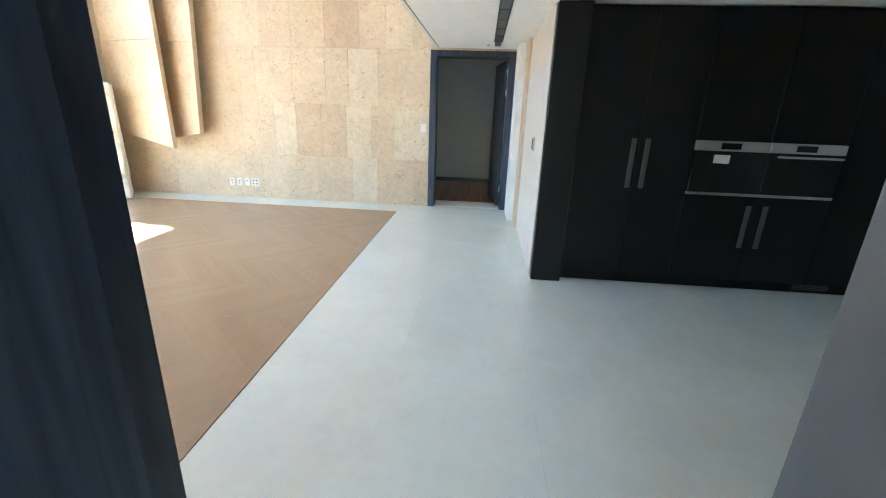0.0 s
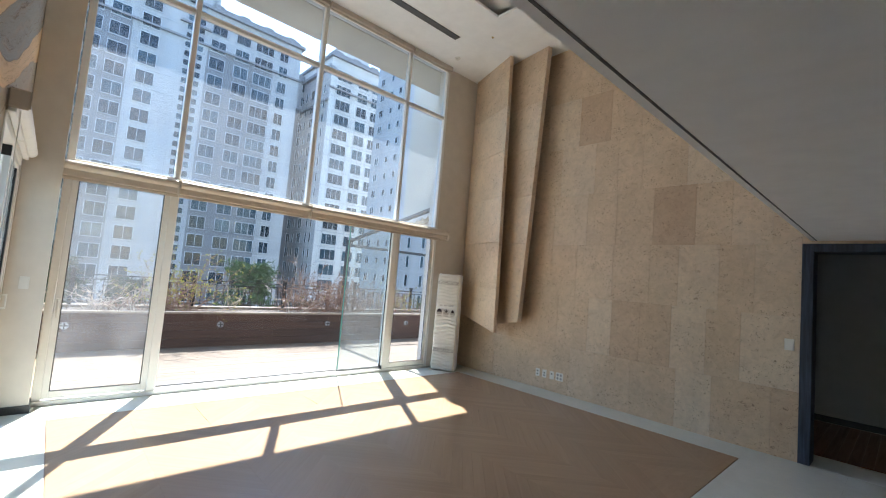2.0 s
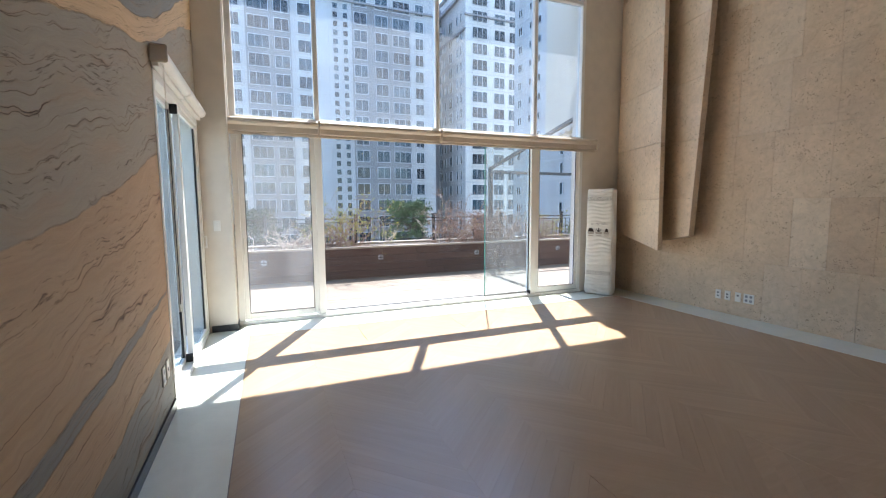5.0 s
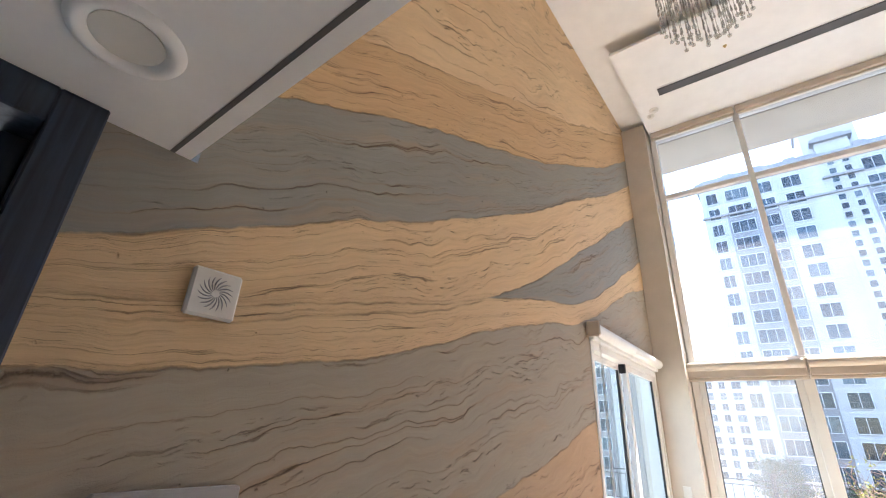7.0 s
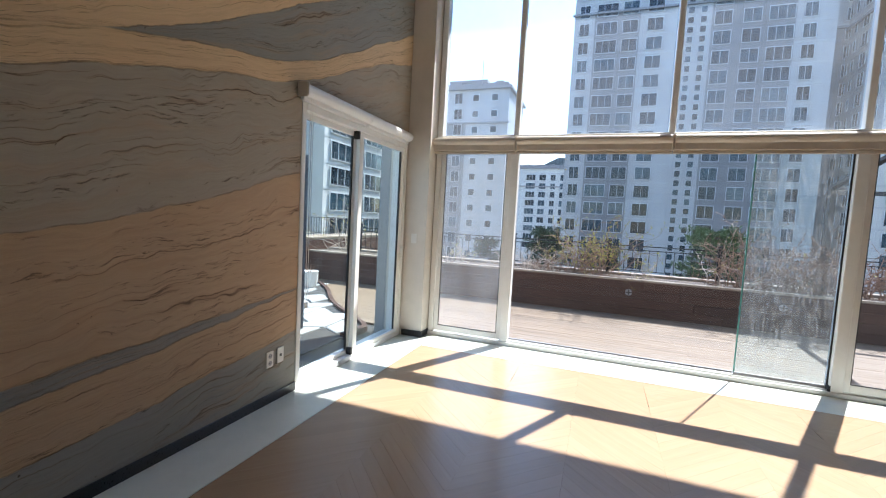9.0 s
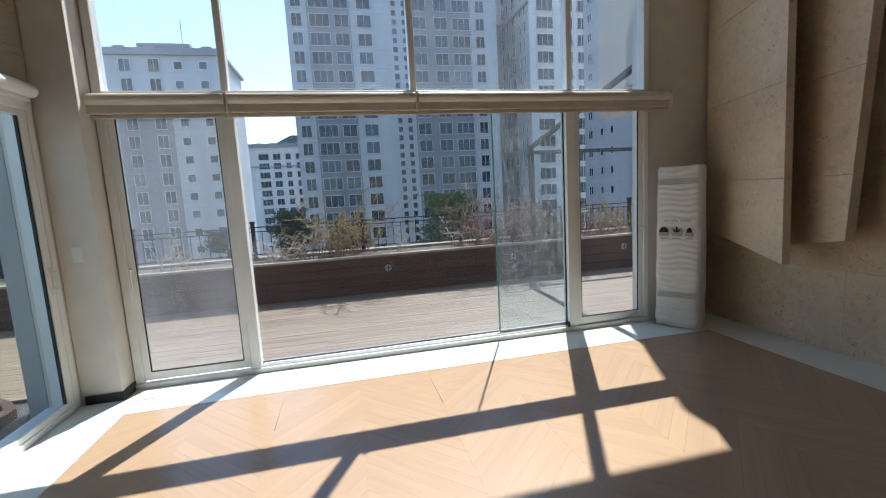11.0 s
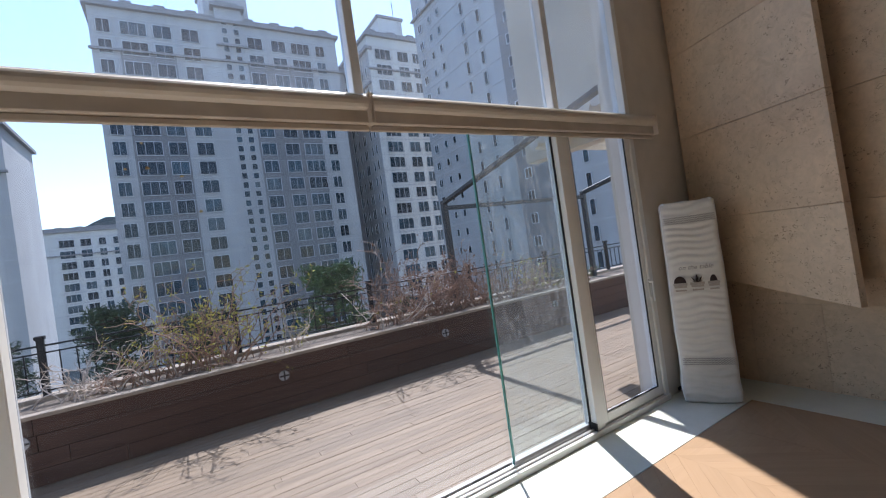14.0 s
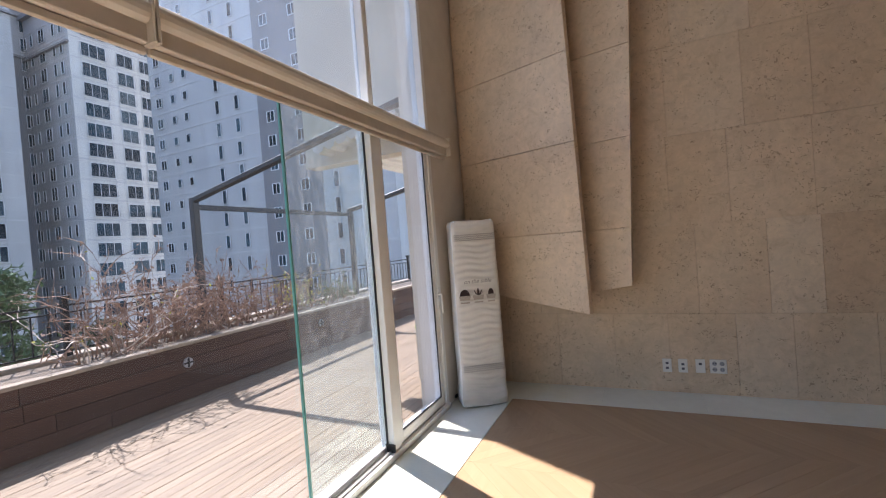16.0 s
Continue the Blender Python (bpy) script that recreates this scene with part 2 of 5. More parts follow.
    for i, h in enumerate(hs):
        b = k.span(k.math("ABSOLUTE", k.math("SUBTRACT", zz, h)), 0.0, 0.006, 1.0, 0.0)
        bound = b if bound is None else k.math("MAXIMUM", bound, b)
    bound = k.math("MULTIPLY", bound, k.span(k.noise(pos, 5, 3), 0.4, 0.65, 0.1, 0.75))
    pits = k.span(k.noise(pos, 38, 2, 0.5), 0.70, 0.76)
    pits = k.math("MULTIPLY", pits, k.span(k.noise(pos, 3.0, 2), 0.5, 0.62))
    dash = k.span(k.noise(stretched(15, 55), 1.0, 4, 0.65, 0.4), 0.58, 0.65)
    dash = k.math("MULTIPLY", dash, k.span(k.noise(stretched(1.3, 5), 1.0, 3, 0.6), 0.50, 0.60))
    pits = k.math("MAXIMUM", pits, k.math("MULTIPLY", dash, 0.85))
    dark = k.math("MAXIMUM", k.math("MAXIMUM", line, bound), pits)
    col = k.mix(k.math("MULTIPLY", dark, 0.78), col, (0.10, 0.062, 0.038))
    k.set(Base_Color=col, Roughness=0.72)
    k.b.inputs["Specular IOR Level"].default_value = 0.38
    h = k.math("ADD", k.math("MULTIPLY", fine, 0.22), k.math("MULTIPLY", grain, 0.08))
    h = k.math("SUBTRACT", h, k.math("MULTIPLY", dark, 0.9))
    k.bump(h, 0.9, 0.015)
    return k.m


def limestone(name, per, lo=0.0, hi=1.0):
    """Beige shell limestone slabs, each with its own tone, with pits and fossil flecks."""
    k = Nodes(name)
    geo = k.t.nodes.new("ShaderNodeNewGeometry")
    pos = geo.outputs["Position"]
    rnd = k.random() if per == "object" else k.island()
    cloud = k.noise(pos, 2.2, 5, 0.6, 0.4)
    spot = k.noise(pos, 14, 5, 0.65, 0.8)
    col = k.ramp(k.span(rnd, 0, 1, lo, hi), [(0.0, (0.53, 0.375, 0.252)), (0.12, (0.575, 0.425, 0.292)), (0.35, (0.615, 0.465, 0.322)), (0.75, (0.645, 0.495, 0.348)), (1.0, (0.675, 0.550, 0.410))])
    col = k.mix(1.0, col, k.span(cloud, 0.3, 0.7, 0.90, 1.08), "MULTIPLY")
    col = k.mix(1.0, col, k.span(spot, 0.3, 0.7, 0.90, 1.09), "MULTIPLY")
    fl = k.t.nodes.new("ShaderNodeTexVoronoi")
    fl.inputs["Scale"].default_value = 9
    mp = k.t.nodes.new("ShaderNodeMapping")
    mp.inputs["Scale"].default_value = (1, 1, 1.8)
    k.l(pos, mp.inputs["Vector"])
    wob = k.t.nodes.new("ShaderNodeVectorMath")
    wob.operation = "ADD"
    nz = k.t.nodes.new("ShaderNodeTexNoise")
    nz.inputs["Scale"].default_value = 16
    k.l(pos, nz.inputs["Vector"])
    k.l(mp.outputs[0], wob.inputs[0])
    sc = k.t.nodes.new("ShaderNodeVectorMath")
    sc.operation = "SCALE"
    sc.inputs["Scale"].default_value = 0.16
    k.l(nz.outputs["Color"], sc.inputs[0])
    k.l(sc.outputs[0], wob.inputs[1])
    k.l(wob.outputs[0], fl.inputs["Vector"])
    ring = k.span(k.math("ABSOLUTE", k.math("SUBTRACT", fl.outputs["Distance"], 0.20)), 0.0, 0.045, 1.0, 0.0)
    some = k.span(k.noise(pos, 5.5, 3), 0.43, 0.52)
    fleck = k.math("MULTIPLY", ring, some)
    fleck = k.math("MULTIPLY", fleck, k.span(k.noise(pos, 30, 2), 0.42, 0.54))
    chip = k.math("MULTIPLY", k.span(k.noise(pos, 42, 3, 0.6, 0.9), 0.60, 0.66), k.span(k.noise(pos, 5.0, 3), 0.47, 0.60))
    fleck = k.math("MAXIMUM", fleck, chip)
    veil = k.span(k.noise(pos, 7, 6, 0.75, 1.2), 0.52, 0.66, 0.0, 0.30)
    col = k.mix(veil, col, (0.36, 0.245, 0.155))
    col = k.mix(k.math("MULTIPLY", fleck, 0.72), col, (0.15, 0.09, 0.055))
    k.set(Base_Color=col, Roughness=k.span(spot, 0.3, 0.7, 0.5, 0.62))
    k.bump(k.math("SUBTRACT", k.math("MULTIPLY", spot, 0.25), fleck), 0.3, 0.003)
    return k.m


def render_wall(name, color, per="none"):
    """Far plaster with rain streaks."""
    k = Nodes(name)
    geo = k.t.nodes.new("ShaderNodeNewGeometry")
    mp = k.t.nodes.new("ShaderNodeMapping")
    mp.inputs["Scale"].default_value = (0.7, 0.7, 0.05)
    k.l(geo.outputs["Position"], mp.inputs["Vector"])
    st = k.noise(mp.outputs[0], 1.0, 5)
    blot = k.noise(geo.outputs["Position"], 0.25, 4)
    col = k.mix(1.0, color, k.span(st, 0.3, 0.7, 0.88, 1.06), "MULTIPLY")
    col = k.mix(1.0, col, k.span(blot, 0.3, 0.7, 0.93, 1.05), "MULTIPLY")
    k.set(Base_Color=col, Roughness=0.85)
    return k.m


def far_glass():
    """Panes of far flats: dark rooms, some with pale curtains; the blue base stands in for mirrored sky."""
    k = Nodes("far_window_glass")
    geo = k.t.nodes.new("ShaderNodeNewGeometry")
    v = k.noise(geo.outputs["Position"], 0.9, 2)
    col = k.ramp(k.random(), [(0.0, (0.008, 0.016, 0.024)), (0.5, (0.016, 0.036, 0.052)), (0.85, (0.035, 0.075, 0.10)), (1.0, (0.09, 0.12, 0.135))])
    col = k.mix(1.0, col, k.span(v, 0.3, 0.7, 0.6, 1.35), "MULTIPLY")
    k.set(Base_Color=col, Roughness=0.06)
    k.b.inputs["Specular IOR Level"].default_value = 0.30
    return k.m


M_STONE = sandstone()
M_LIME = limestone("limestone_slab", "object")
# narrow pale range: sunlit bounce on the fins is put into the colour
M_LIME_FIN = limestone("limestone_fin", "island", 0.55, 0.85)
M_WHITE = plain("white_paint", (0.80, 0.79, 0.76), 0.6, vary=0.03, bump=0.05)
M_CEIL = plain("ceiling_paint", (0.86, 0.855, 0.84), 0.75, vary=0.03, bump=0.05)
M_BEIGE = plain("beige_wallpaper", (0.66, 0.60, 0.52), 0.7, vary=0.04, bump=0.15, fine=140)
M_GREY_WALL = plain("grey_wallpaper", (0.42, 0.41, 0.40), 0.7, vary=0.04)
M_FRAME = plain("white_pvc_frame", (0.78, 0.77, 0.74), 0.32, vary=0.03, bump=0.03)
M_BLIND = plain("cream_blind_cassette", (0.62, 0.55, 0.46), 0.45, vary=0.04)
M_BLIND_FABRIC = plain("cream_blind_fabric", (0.55, 0.48, 0.40), 0.8, vary=0.08, fine=300, bump=0.2)
M_BLACK = plain("black_rubber", (0.015, 0.015, 0.016), 0.6)
M_DARKWOOD = wood("dark_stained_oak", (0.013, 0.018, 0.029), (0.052, 0.066, 0.098), "z", 1.6, 0.45, bump=0.3)
M_CABINET = plain("black_lacquer", (0.005, 0.0053, 0.0057), 0.6, vary=0.1, bump=0.03)
M_CABINET.node_tree.nodes["Principled BSDF"].inputs["Specular IOR Level"].default_value = 0.3
M_BAR = plain("dark_steel_bar", (0.13, 0.13, 0.135), 0.4, 0.8, vary=0.06)
M_STEEL = plain("brushed_steel", (0.55, 0.55, 0.54), 0.32, 1.0, vary=0.06)
M_DARKGLASS = plain("black_oven_glass", (0.006, 0.006, 0.007), 0.06, vary=0.05, bump=0)
M_SKIRT = plain("black_skirting", (0.020, 0.021, 0.024), 0.3, vary=0.08)
M_PLASTIC = plain("white_plastic", (0.74, 0.72, 0.67), 0.38, vary=0.03, bump=0.02)
M_SILVER = plain("silver_plastic", (0.36, 0.36, 0.37), 0.35, 0.3, vary=0.04, bump=0.02)
M_SCREEN = plain("dark_screen", (0.01, 0.01, 0.012), 0.15, vary=0.05, bump=0)
M_GREYSLOT = plain("grey_grille", (0.10, 0.10, 0.105), 0.6)
M_INLAY = plain("brown_inlay", (0.22, 0.14, 0.09), 0.5)
M_GLASS = glass("window_glass", (0.82, 0.85, 0.90), dust=0.004)
# dust plus painted haze: blue tint and extra veil lift the distant view
M_GLASS_UP = glass("dusty_hazed_upper_glass", (0.82, 0.88, 0.96), dust=0.055)
M_GLASS_MILK = glass("screened_glass", (0.80, 0.83, 0.87), dust=0.075)
# the streaks are dust and also stand in for a sun glint
M_GLASS_DUST = glass("dusty_glinted_glass", (0.86, 0.92, 0.93), dust=0.03, streak=0.09)
M_EDGE = plain("green_glass_edge", (0.10, 0.30, 0.27), 0.15, vary=0.1)
M_GLASS_SIDE = glass("tinted_glass", (0.80, 0.84, 0.84), dust=0.012, gloss=0.5)
M_RAIL = plain("black_iron", (0.018, 0.018, 0.020), 0.5, 0.5, vary=0.15)
M_PERG = plain("charcoal_aluminium", (0.030, 0.032, 0.036), 0.5, 0.2)
M_EXT = render_wall("cream_render", (0.62, 0.56, 0.46))
M_CAP = plain("grey_concrete_cap", (0.34, 0.27, 0.20), 0.95, vary=0.15, bump=0.3, fine=40, dist=0.004)
M_SOIL = plain("dry_soil", (0.16, 0.12, 0.085), 0.95, vary=0.3, scale=9, bump=0.8, fine=30, dist=0.03)
M_TERRAZZO = plain("pale_paving", (0.40, 0.395, 0.375), 0.8, vary=0.12, scale=3, bump=0.4, fine=25, dist=0.006, per="object")
M_MORTAR = plain("dark_joint_gravel", (0.07, 0.066, 0.06), 0.95, vary=0.25, bump=0.8, fine=60, dist=0.01)
M_GROUT = plain("pale_grout", (0.64, 0.65, 0.61), 0.8, vary=0.05)
M_POT = plain("white_ceramic", (0.78, 0.77, 0.74), 0.25, vary=0.04)
M_FABRIC = plain("quilted_cotton", (0.66, 0.625, 0.57), 0.9, vary=0.05, fine=260, bump=0.35, dist=0.002)
# whiter than the front: bright skylight on the sides is in this colour
M_FABRIC_SIDE = plain("skylit_white_cotton_side", (0.80, 0.80, 0.80), 0.9, vary=0.05, fine=260, bump=0.3, dist=0.002)
M_PRINT = plain("brown_print", (0.030, 0.016, 0.014), 0.9)
M_PRINT_GREY = plain("grey_print", (0.27, 0.24, 0.22), 0.9)
M_LIME_GREEN = plain("lime_plastic", (0.35, 0.55, 0.05), 0.5)
M_CRYSTAL = glass("crystal", (0.80, 0.81, 0.80), dust=0.10, gloss=3.0)
M_CHROME = plain("chrome", (0.7, 0.7, 0.7), 0.15, 1.0)
M_PARQUET = wood("oak_parquet", (0.346, 0.232, 0.142), (0.381, 0.257, 0.160), "y", 1.0, 0.24, "object", 0, 0.04, glint=0.1)
M_PARQUET_L = wood("oak_parquet_left", (0.346, 0.232, 0.142), (0.381, 0.257, 0.160), "y", 1.0, 0.22, "island", 0, 0.04, turn=-45, glint=0.1)
M_PARQUET_R = wood("oak_parquet_right", (0.346, 0.232, 0.142), (0.381, 0.257, 0.160), "y", 1.0, 0.22, "island", 0, 0.04, turn=45, glint=0.1)
M_DECK = wood("weathered_deck", (0.200, 0.138, 0.085), (0.285, 0.205, 0.132), "y", 0.8, 0.50, "object", 0.35, 0.10)
M_CLAD = wood("brown_cladding", (0.052, 0.023, 0.014), (0.098, 0.047, 0.028), "y", 0.8, 0.7, "object", 0.4, 0.15)
M_REDWOOD = wood("reddish_floorboards", (0.16, 0.06, 0.03), (0.26, 0.11, 0.055), "y", 1.0, 0.35, "object", 0.1)
M_TWIG = plain("dry_twigs", (0.31, 0.19, 0.130), 0.85, vary=0.25, per="island")
M_TWIG_PALE = plain("pale_twigs", (0.55, 0.45, 0.36), 0.85, vary=0.25, per="island")
M_BUD = plain("yellow_green_leaves", (0.48, 0.44, 0.08), 0.7, vary=0.25, per="island")
M_PINE = plain("pine_needles", (0.070, 0.115, 0.042), 0.7, vary=0.3, per="island")
M_PINE_DARK = plain("dark_evergreen", (0.045, 0.075, 0.040), 0.7, vary=0.3, per="island")
M_BARK = plain("bark", (0.10, 0.07, 0.05), 0.95, vary=0.3, bump=0.8, fine=20, dist=0.02)
M_GROUND = plain("asphalt_and_verge", (0.10, 0.105, 0.085), 0.9, vary=0.4, scale=0.08, fine=2)
M_HILL = plain("wooded_hill", (0.10, 0.12, 0.13), 0.95, vary=0.4, scale=0.05, fine=0.3)
M_F_LIGHT = render_wall("facade_light_grey", (0.47, 0.465, 0.46))
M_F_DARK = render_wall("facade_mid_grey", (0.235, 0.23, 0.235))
M_F_WHITE = render_wall("facade_white", (0.62, 0.61, 0.585))
M_F_FRAME = plain("far_window_frame", (0.66, 0.67, 0.68), 0.5)
M_F_GLASS = far_glass()
M_F_RAIL = plain("far_balustrade", (0.17, 0.18, 0.19), 0.6)
M_F_LINE = render_wall("facade_joint_line", (0.53, 0.525, 0.52))
M_F_SILL = plain("far_cornice", (0.27, 0.26, 0.26), 0.8)


def tile_material():
    k = Nodes("polished_porcelain")
    geo = k.t.nodes.new("ShaderNodeNewGeometry")
    pos = geo.outputs["Position"]
    cloud = k.noise(pos, 1.3, 5, 0.6, 0.5)
    vein = k.noise(pos, 6, 6, 0.7, 1.0)
    col = k.ramp(cloud, [(0.3, (0.665, 0.690, 0.610)), (0.7, (0.735, 0.757, 0.68))])
    col = k.mix(1.0, col, k.span(vein, 0.3, 0.7, 0.96, 1.03), "MULTIPLY")
    col = k.mix(1.0, col, k.span(k.random(), 0, 1, 0.97, 1.02), "MULTIPLY")
    k.set(Base_Color=col, Roughness=k.span(vein, 0.3, 0.7, 0.03, 0.07))
    k.b.inputs["Specular IOR Level"].default_value = 0.75
    return k.m


M_TILE = tile_material()

# ---- plan ----
XW, YT = -5.0, 6.29          # window plane and limestone wall
LOW, HIGH, TRAY = 2.35, 5.60, 5.75
EDGE = 0.19                  # edge of the low ceiling

# ---- floor ----
PQ = (-4.50, 0.43, -0.29, 5.83)   # wooden field
single("floor", boxes((-5.2, -0.21, -0.20, 4.6, YT + 2.8, -0.012), (-0.1, -3.2, -0.20, 4.6, -0.21, -0.012)), M_GROUT, "pale porcelain tiled floor round a wooden field", "floor", "structure")
single("floor_wood", boxes((PQ[0], PQ[1], -0.011, PQ[2], PQ[3], -0.010)), M_INLAY, "oak chevron parquet field in the tiled floor", "floor", "structure")

# ---- sandstone wall, with the doorway and the sliding door's opening ----
SD0, SD1, SDH = -2.79, -4.78, 2.40
bm = bmesh.new()
box(bm, EDGE - 0.02, -0.22, 0, 0.387, 0, LOW)
box(bm, SD0, -0.22, 0, EDGE - 0.02, 0, TRAY + 0.1)
box(bm, SD1, -0.22, SDH + 0.02, SD0, 0, TRAY + 0.1)
box(bm, XW, -0.22, SDH + 0.02, SD1, 0, TRAY + 0.1)
single("wall_south", bm, M_STONE, "carved sandstone feature wall in ochre and grey strata", "wall", "structure")
single("wall_south_pier", boxes((XW - 0.25, -0.22, 0, SD1 - 0.002, -0.001, SDH + 0.018), (XW - 0.1, 0.002, 0, SD1 - 0.02, 0.30, TRAY - 0.06), bevel=0.004), M_BEIGE, "beige papered corner pier", "wall", "structure")
single("wall_south_entry", boxes((1.50, -0.22, 0, 4.6, 0, LOW), (1.60, -3.2, 0, 1.80, -0.22, LOW), (-0.2, -3.2, 0, 0.2, -0.23, LOW)), M_GREY_WALL, "grey wall beside the entry", "wall", "structure")
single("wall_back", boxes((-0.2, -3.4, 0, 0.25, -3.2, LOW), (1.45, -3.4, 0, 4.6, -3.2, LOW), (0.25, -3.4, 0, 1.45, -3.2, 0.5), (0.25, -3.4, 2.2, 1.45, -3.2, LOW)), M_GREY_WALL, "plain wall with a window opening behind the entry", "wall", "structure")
single("baseboard_south", boxes((SD0 + 0.002, 0.001, 0, 0.386, 0.014, 0.075), bevel=0.002), M_SKIRT, "black skirting under the sandstone", "baseboard", "structure")
single("baseboard_pier", boxes((SD1 - 0.019, 0.03, 0, SD1 - 0.008, 0.312, 0.075), (XW - 0.05, 0.301, 0, SD1 - 0.02, 0.312, 0.075)), M_SKIRT, "black skirting round the corner pier", "baseboard", "structure")

# ---- limestone wall ----
DX0, DX1, DH = 0.12, 1.36, 2.32
single("wall_north", boxes((XW - 0.25, YT + 0.022, 0, DX0, YT + 0.24, TRAY + 0.1), (DX1, YT + 0.022, 0, 4.6, YT + 0.24, TRAY + 0.1), (DX0, YT + 0.022, DH, DX1, YT + 0.24, TRAY + 0.1)), M_LIME_FIN, "beige limestone clad wall", "wall", "structure")
single("wall_east", boxes((4.6, -3.4, 0, 4.8, YT + 2.6, LOW + 0.2)), M_GREY_WALL, "plain kitchen wall", "wall", "structure")
single("wall_hall", boxes((1.47, 3.44, 0, 1.70, 5.2, LOW), bevel=0.003), M_BEIGE, "cream wall between kitchen and corridor", "wall", "structure")
single("wall_hall_return", boxes((1.36, 5.62, 0, 1.70, YT + 0.02, LOW), (1.70, 3.9, 0, 4.6, 4.1, LOW)), M_WHITE, "pale wall beside the bedroom door", "wall", "structure")

# ---- window wall ----
WY0, WY1 = 0.31, 5.50
single("wall_west", boxes((XW - 0.25, WY1, 0, XW - 0.02, YT + 0.02, TRAY + 0.1), (XW - 0.25, -0.22, 5.63, XW - 0.02, WY1, TRAY + 0.1), (XW - 0.25, 0.30, -0.2, XW - 0.02, WY1, -0.001), (XW - 0.25, 0.0, SDH + 0.02, XW - 0.1, 0.30, TRAY + 0.1)), M_BEIGE, "beige wall round the tall window", "wall", "structure")

# ---- ceilings ----
CX, CY0, CY1 = -3.30, 0.32, 4.86
single("ceiling", boxes((XW - 0.25, CY0, HIGH, CX, YT + 0.3, HIGH + 0.035), (CX, CY1, HIGH, EDGE, YT + 0.3, HIGH + 0.035), (XW - 0.25, -0.25, TRAY, EDGE + 0.3, YT + 0.3, TRAY + 0.15)), M_CEIL, "white stepped high ceiling with a cove", "ceiling", "structure")
single("ceiling_low", boxes((EDGE, -0.0, LOW, 4.8, YT + 0.02, LOW + 0.03), (-0.2, -3.4, LOW, 4.8, -0.225, LOW + 0.06), (0.2, -0.225, LOW, 4.8, 0.0, LOW + 0.05), (-0.3, YT + 0.02, LOW + 0.2, 4.8, YT + 2.8, LOW + 0.26)), M_CEIL, "white low ceiling over the kitchen side", "ceiling", "structure")
# no recess is cut: a flat dark strip stands in for the groove's shade
single("ceiling_edge_trim", boxes((EDGE + 0.040, 0.002, LOW - 0.0015, EDGE + 0.052, YT, LOW - 0.0002)), M_GREYSLOT, "narrow dark strip painted as a shaded groove along the low ceiling's edge", "trim", "structure")
single("wall_gallery", boxes((EDGE + 0.06, -0.22, LOW + 0.03, EDGE + 0.22, YT + 0.02, TRAY)), M_WHITE, "white upper wall above the low ceiling", "wall", "structure")

# ---- tall window ----
Y1, Y2, Y3 = 1.31, 2.955, 4.57
ZB, ZT, ZU, ZTOP = 0.07, 2.44, 4.62, 5.58
win = thing("window_1", (XW, 2.9, 0), "two-storey white framed window with sliding panes over the terrace", "window", kind="structure")
FR = XW - 0.12
part("window_sill", boxes((FR - 0.05, WY0, -0.001, XW + 0.015, WY1, 0.045), bevel=0.004), M_FRAME, win)
part("track", boxes((FR + 0.05, Y1, 0.045, FR + 0.062, WY1, 0.06), (FR + 0.09, Y1, 0.045, FR + 0.102, WY1, 0.06)), M_STEEL, win, "grey metal sliding track")
for y0, y1, z0, z1 in ((WY0, WY0 + 0.07, 0.045, ZTOP), (WY1 - 0.06, WY1, 0.045, ZTOP), (Y1 - 0.045, Y1 + 0.045, 0.045, ZT), (Y3 - 0.05, Y3 + 0.05, 0.045, ZT)):
    part("window_frame", boxes((FR, y0, z0, XW, y1, z1), bevel=0.005), M_FRAME, win)
for y in (Y1, Y2, Y3):
    part("mullion", boxes((FR + 0.02, y - 0.03, ZT + 0.10, XW, y + 0.03, ZTOP), bevel=0.005), M_FRAME, win)
part("transom", boxes((FR, WY0 + 0.07, ZT, XW + 0.02, WY1 - 0.06, ZT + 0.10), bevel=0.005), M_FRAME, win)
part("head", boxes((FR, WY0 + 0.07, ZTOP - 0.05, XW, WY1 - 0.06, ZTOP), bevel=0.004), M_FRAME, win)
for a, b in ((WY0 + 0.07, Y1 - 0.03), (Y1 + 0.03, Y2 - 0.03), (Y2 + 0.03, Y3 - 0.03), (Y3 + 0.03, WY1 - 0.06)):
    part("upper_transom", boxes((FR + 0.02, a, ZU - 0.03, XW - 0.01, b, ZU + 0.03), bevel=0.004), M_FRAME, win)
    for z0, z1 in ((ZT + 0.10, ZU - 0.03), (ZU + 0.03, ZTOP - 0.05)):
        p = part("pane", boxes((FR + 0.05, a, z0, FR + 0.056, b, z1)), M_GLASS_UP, win)
        p.visible_shadow = False
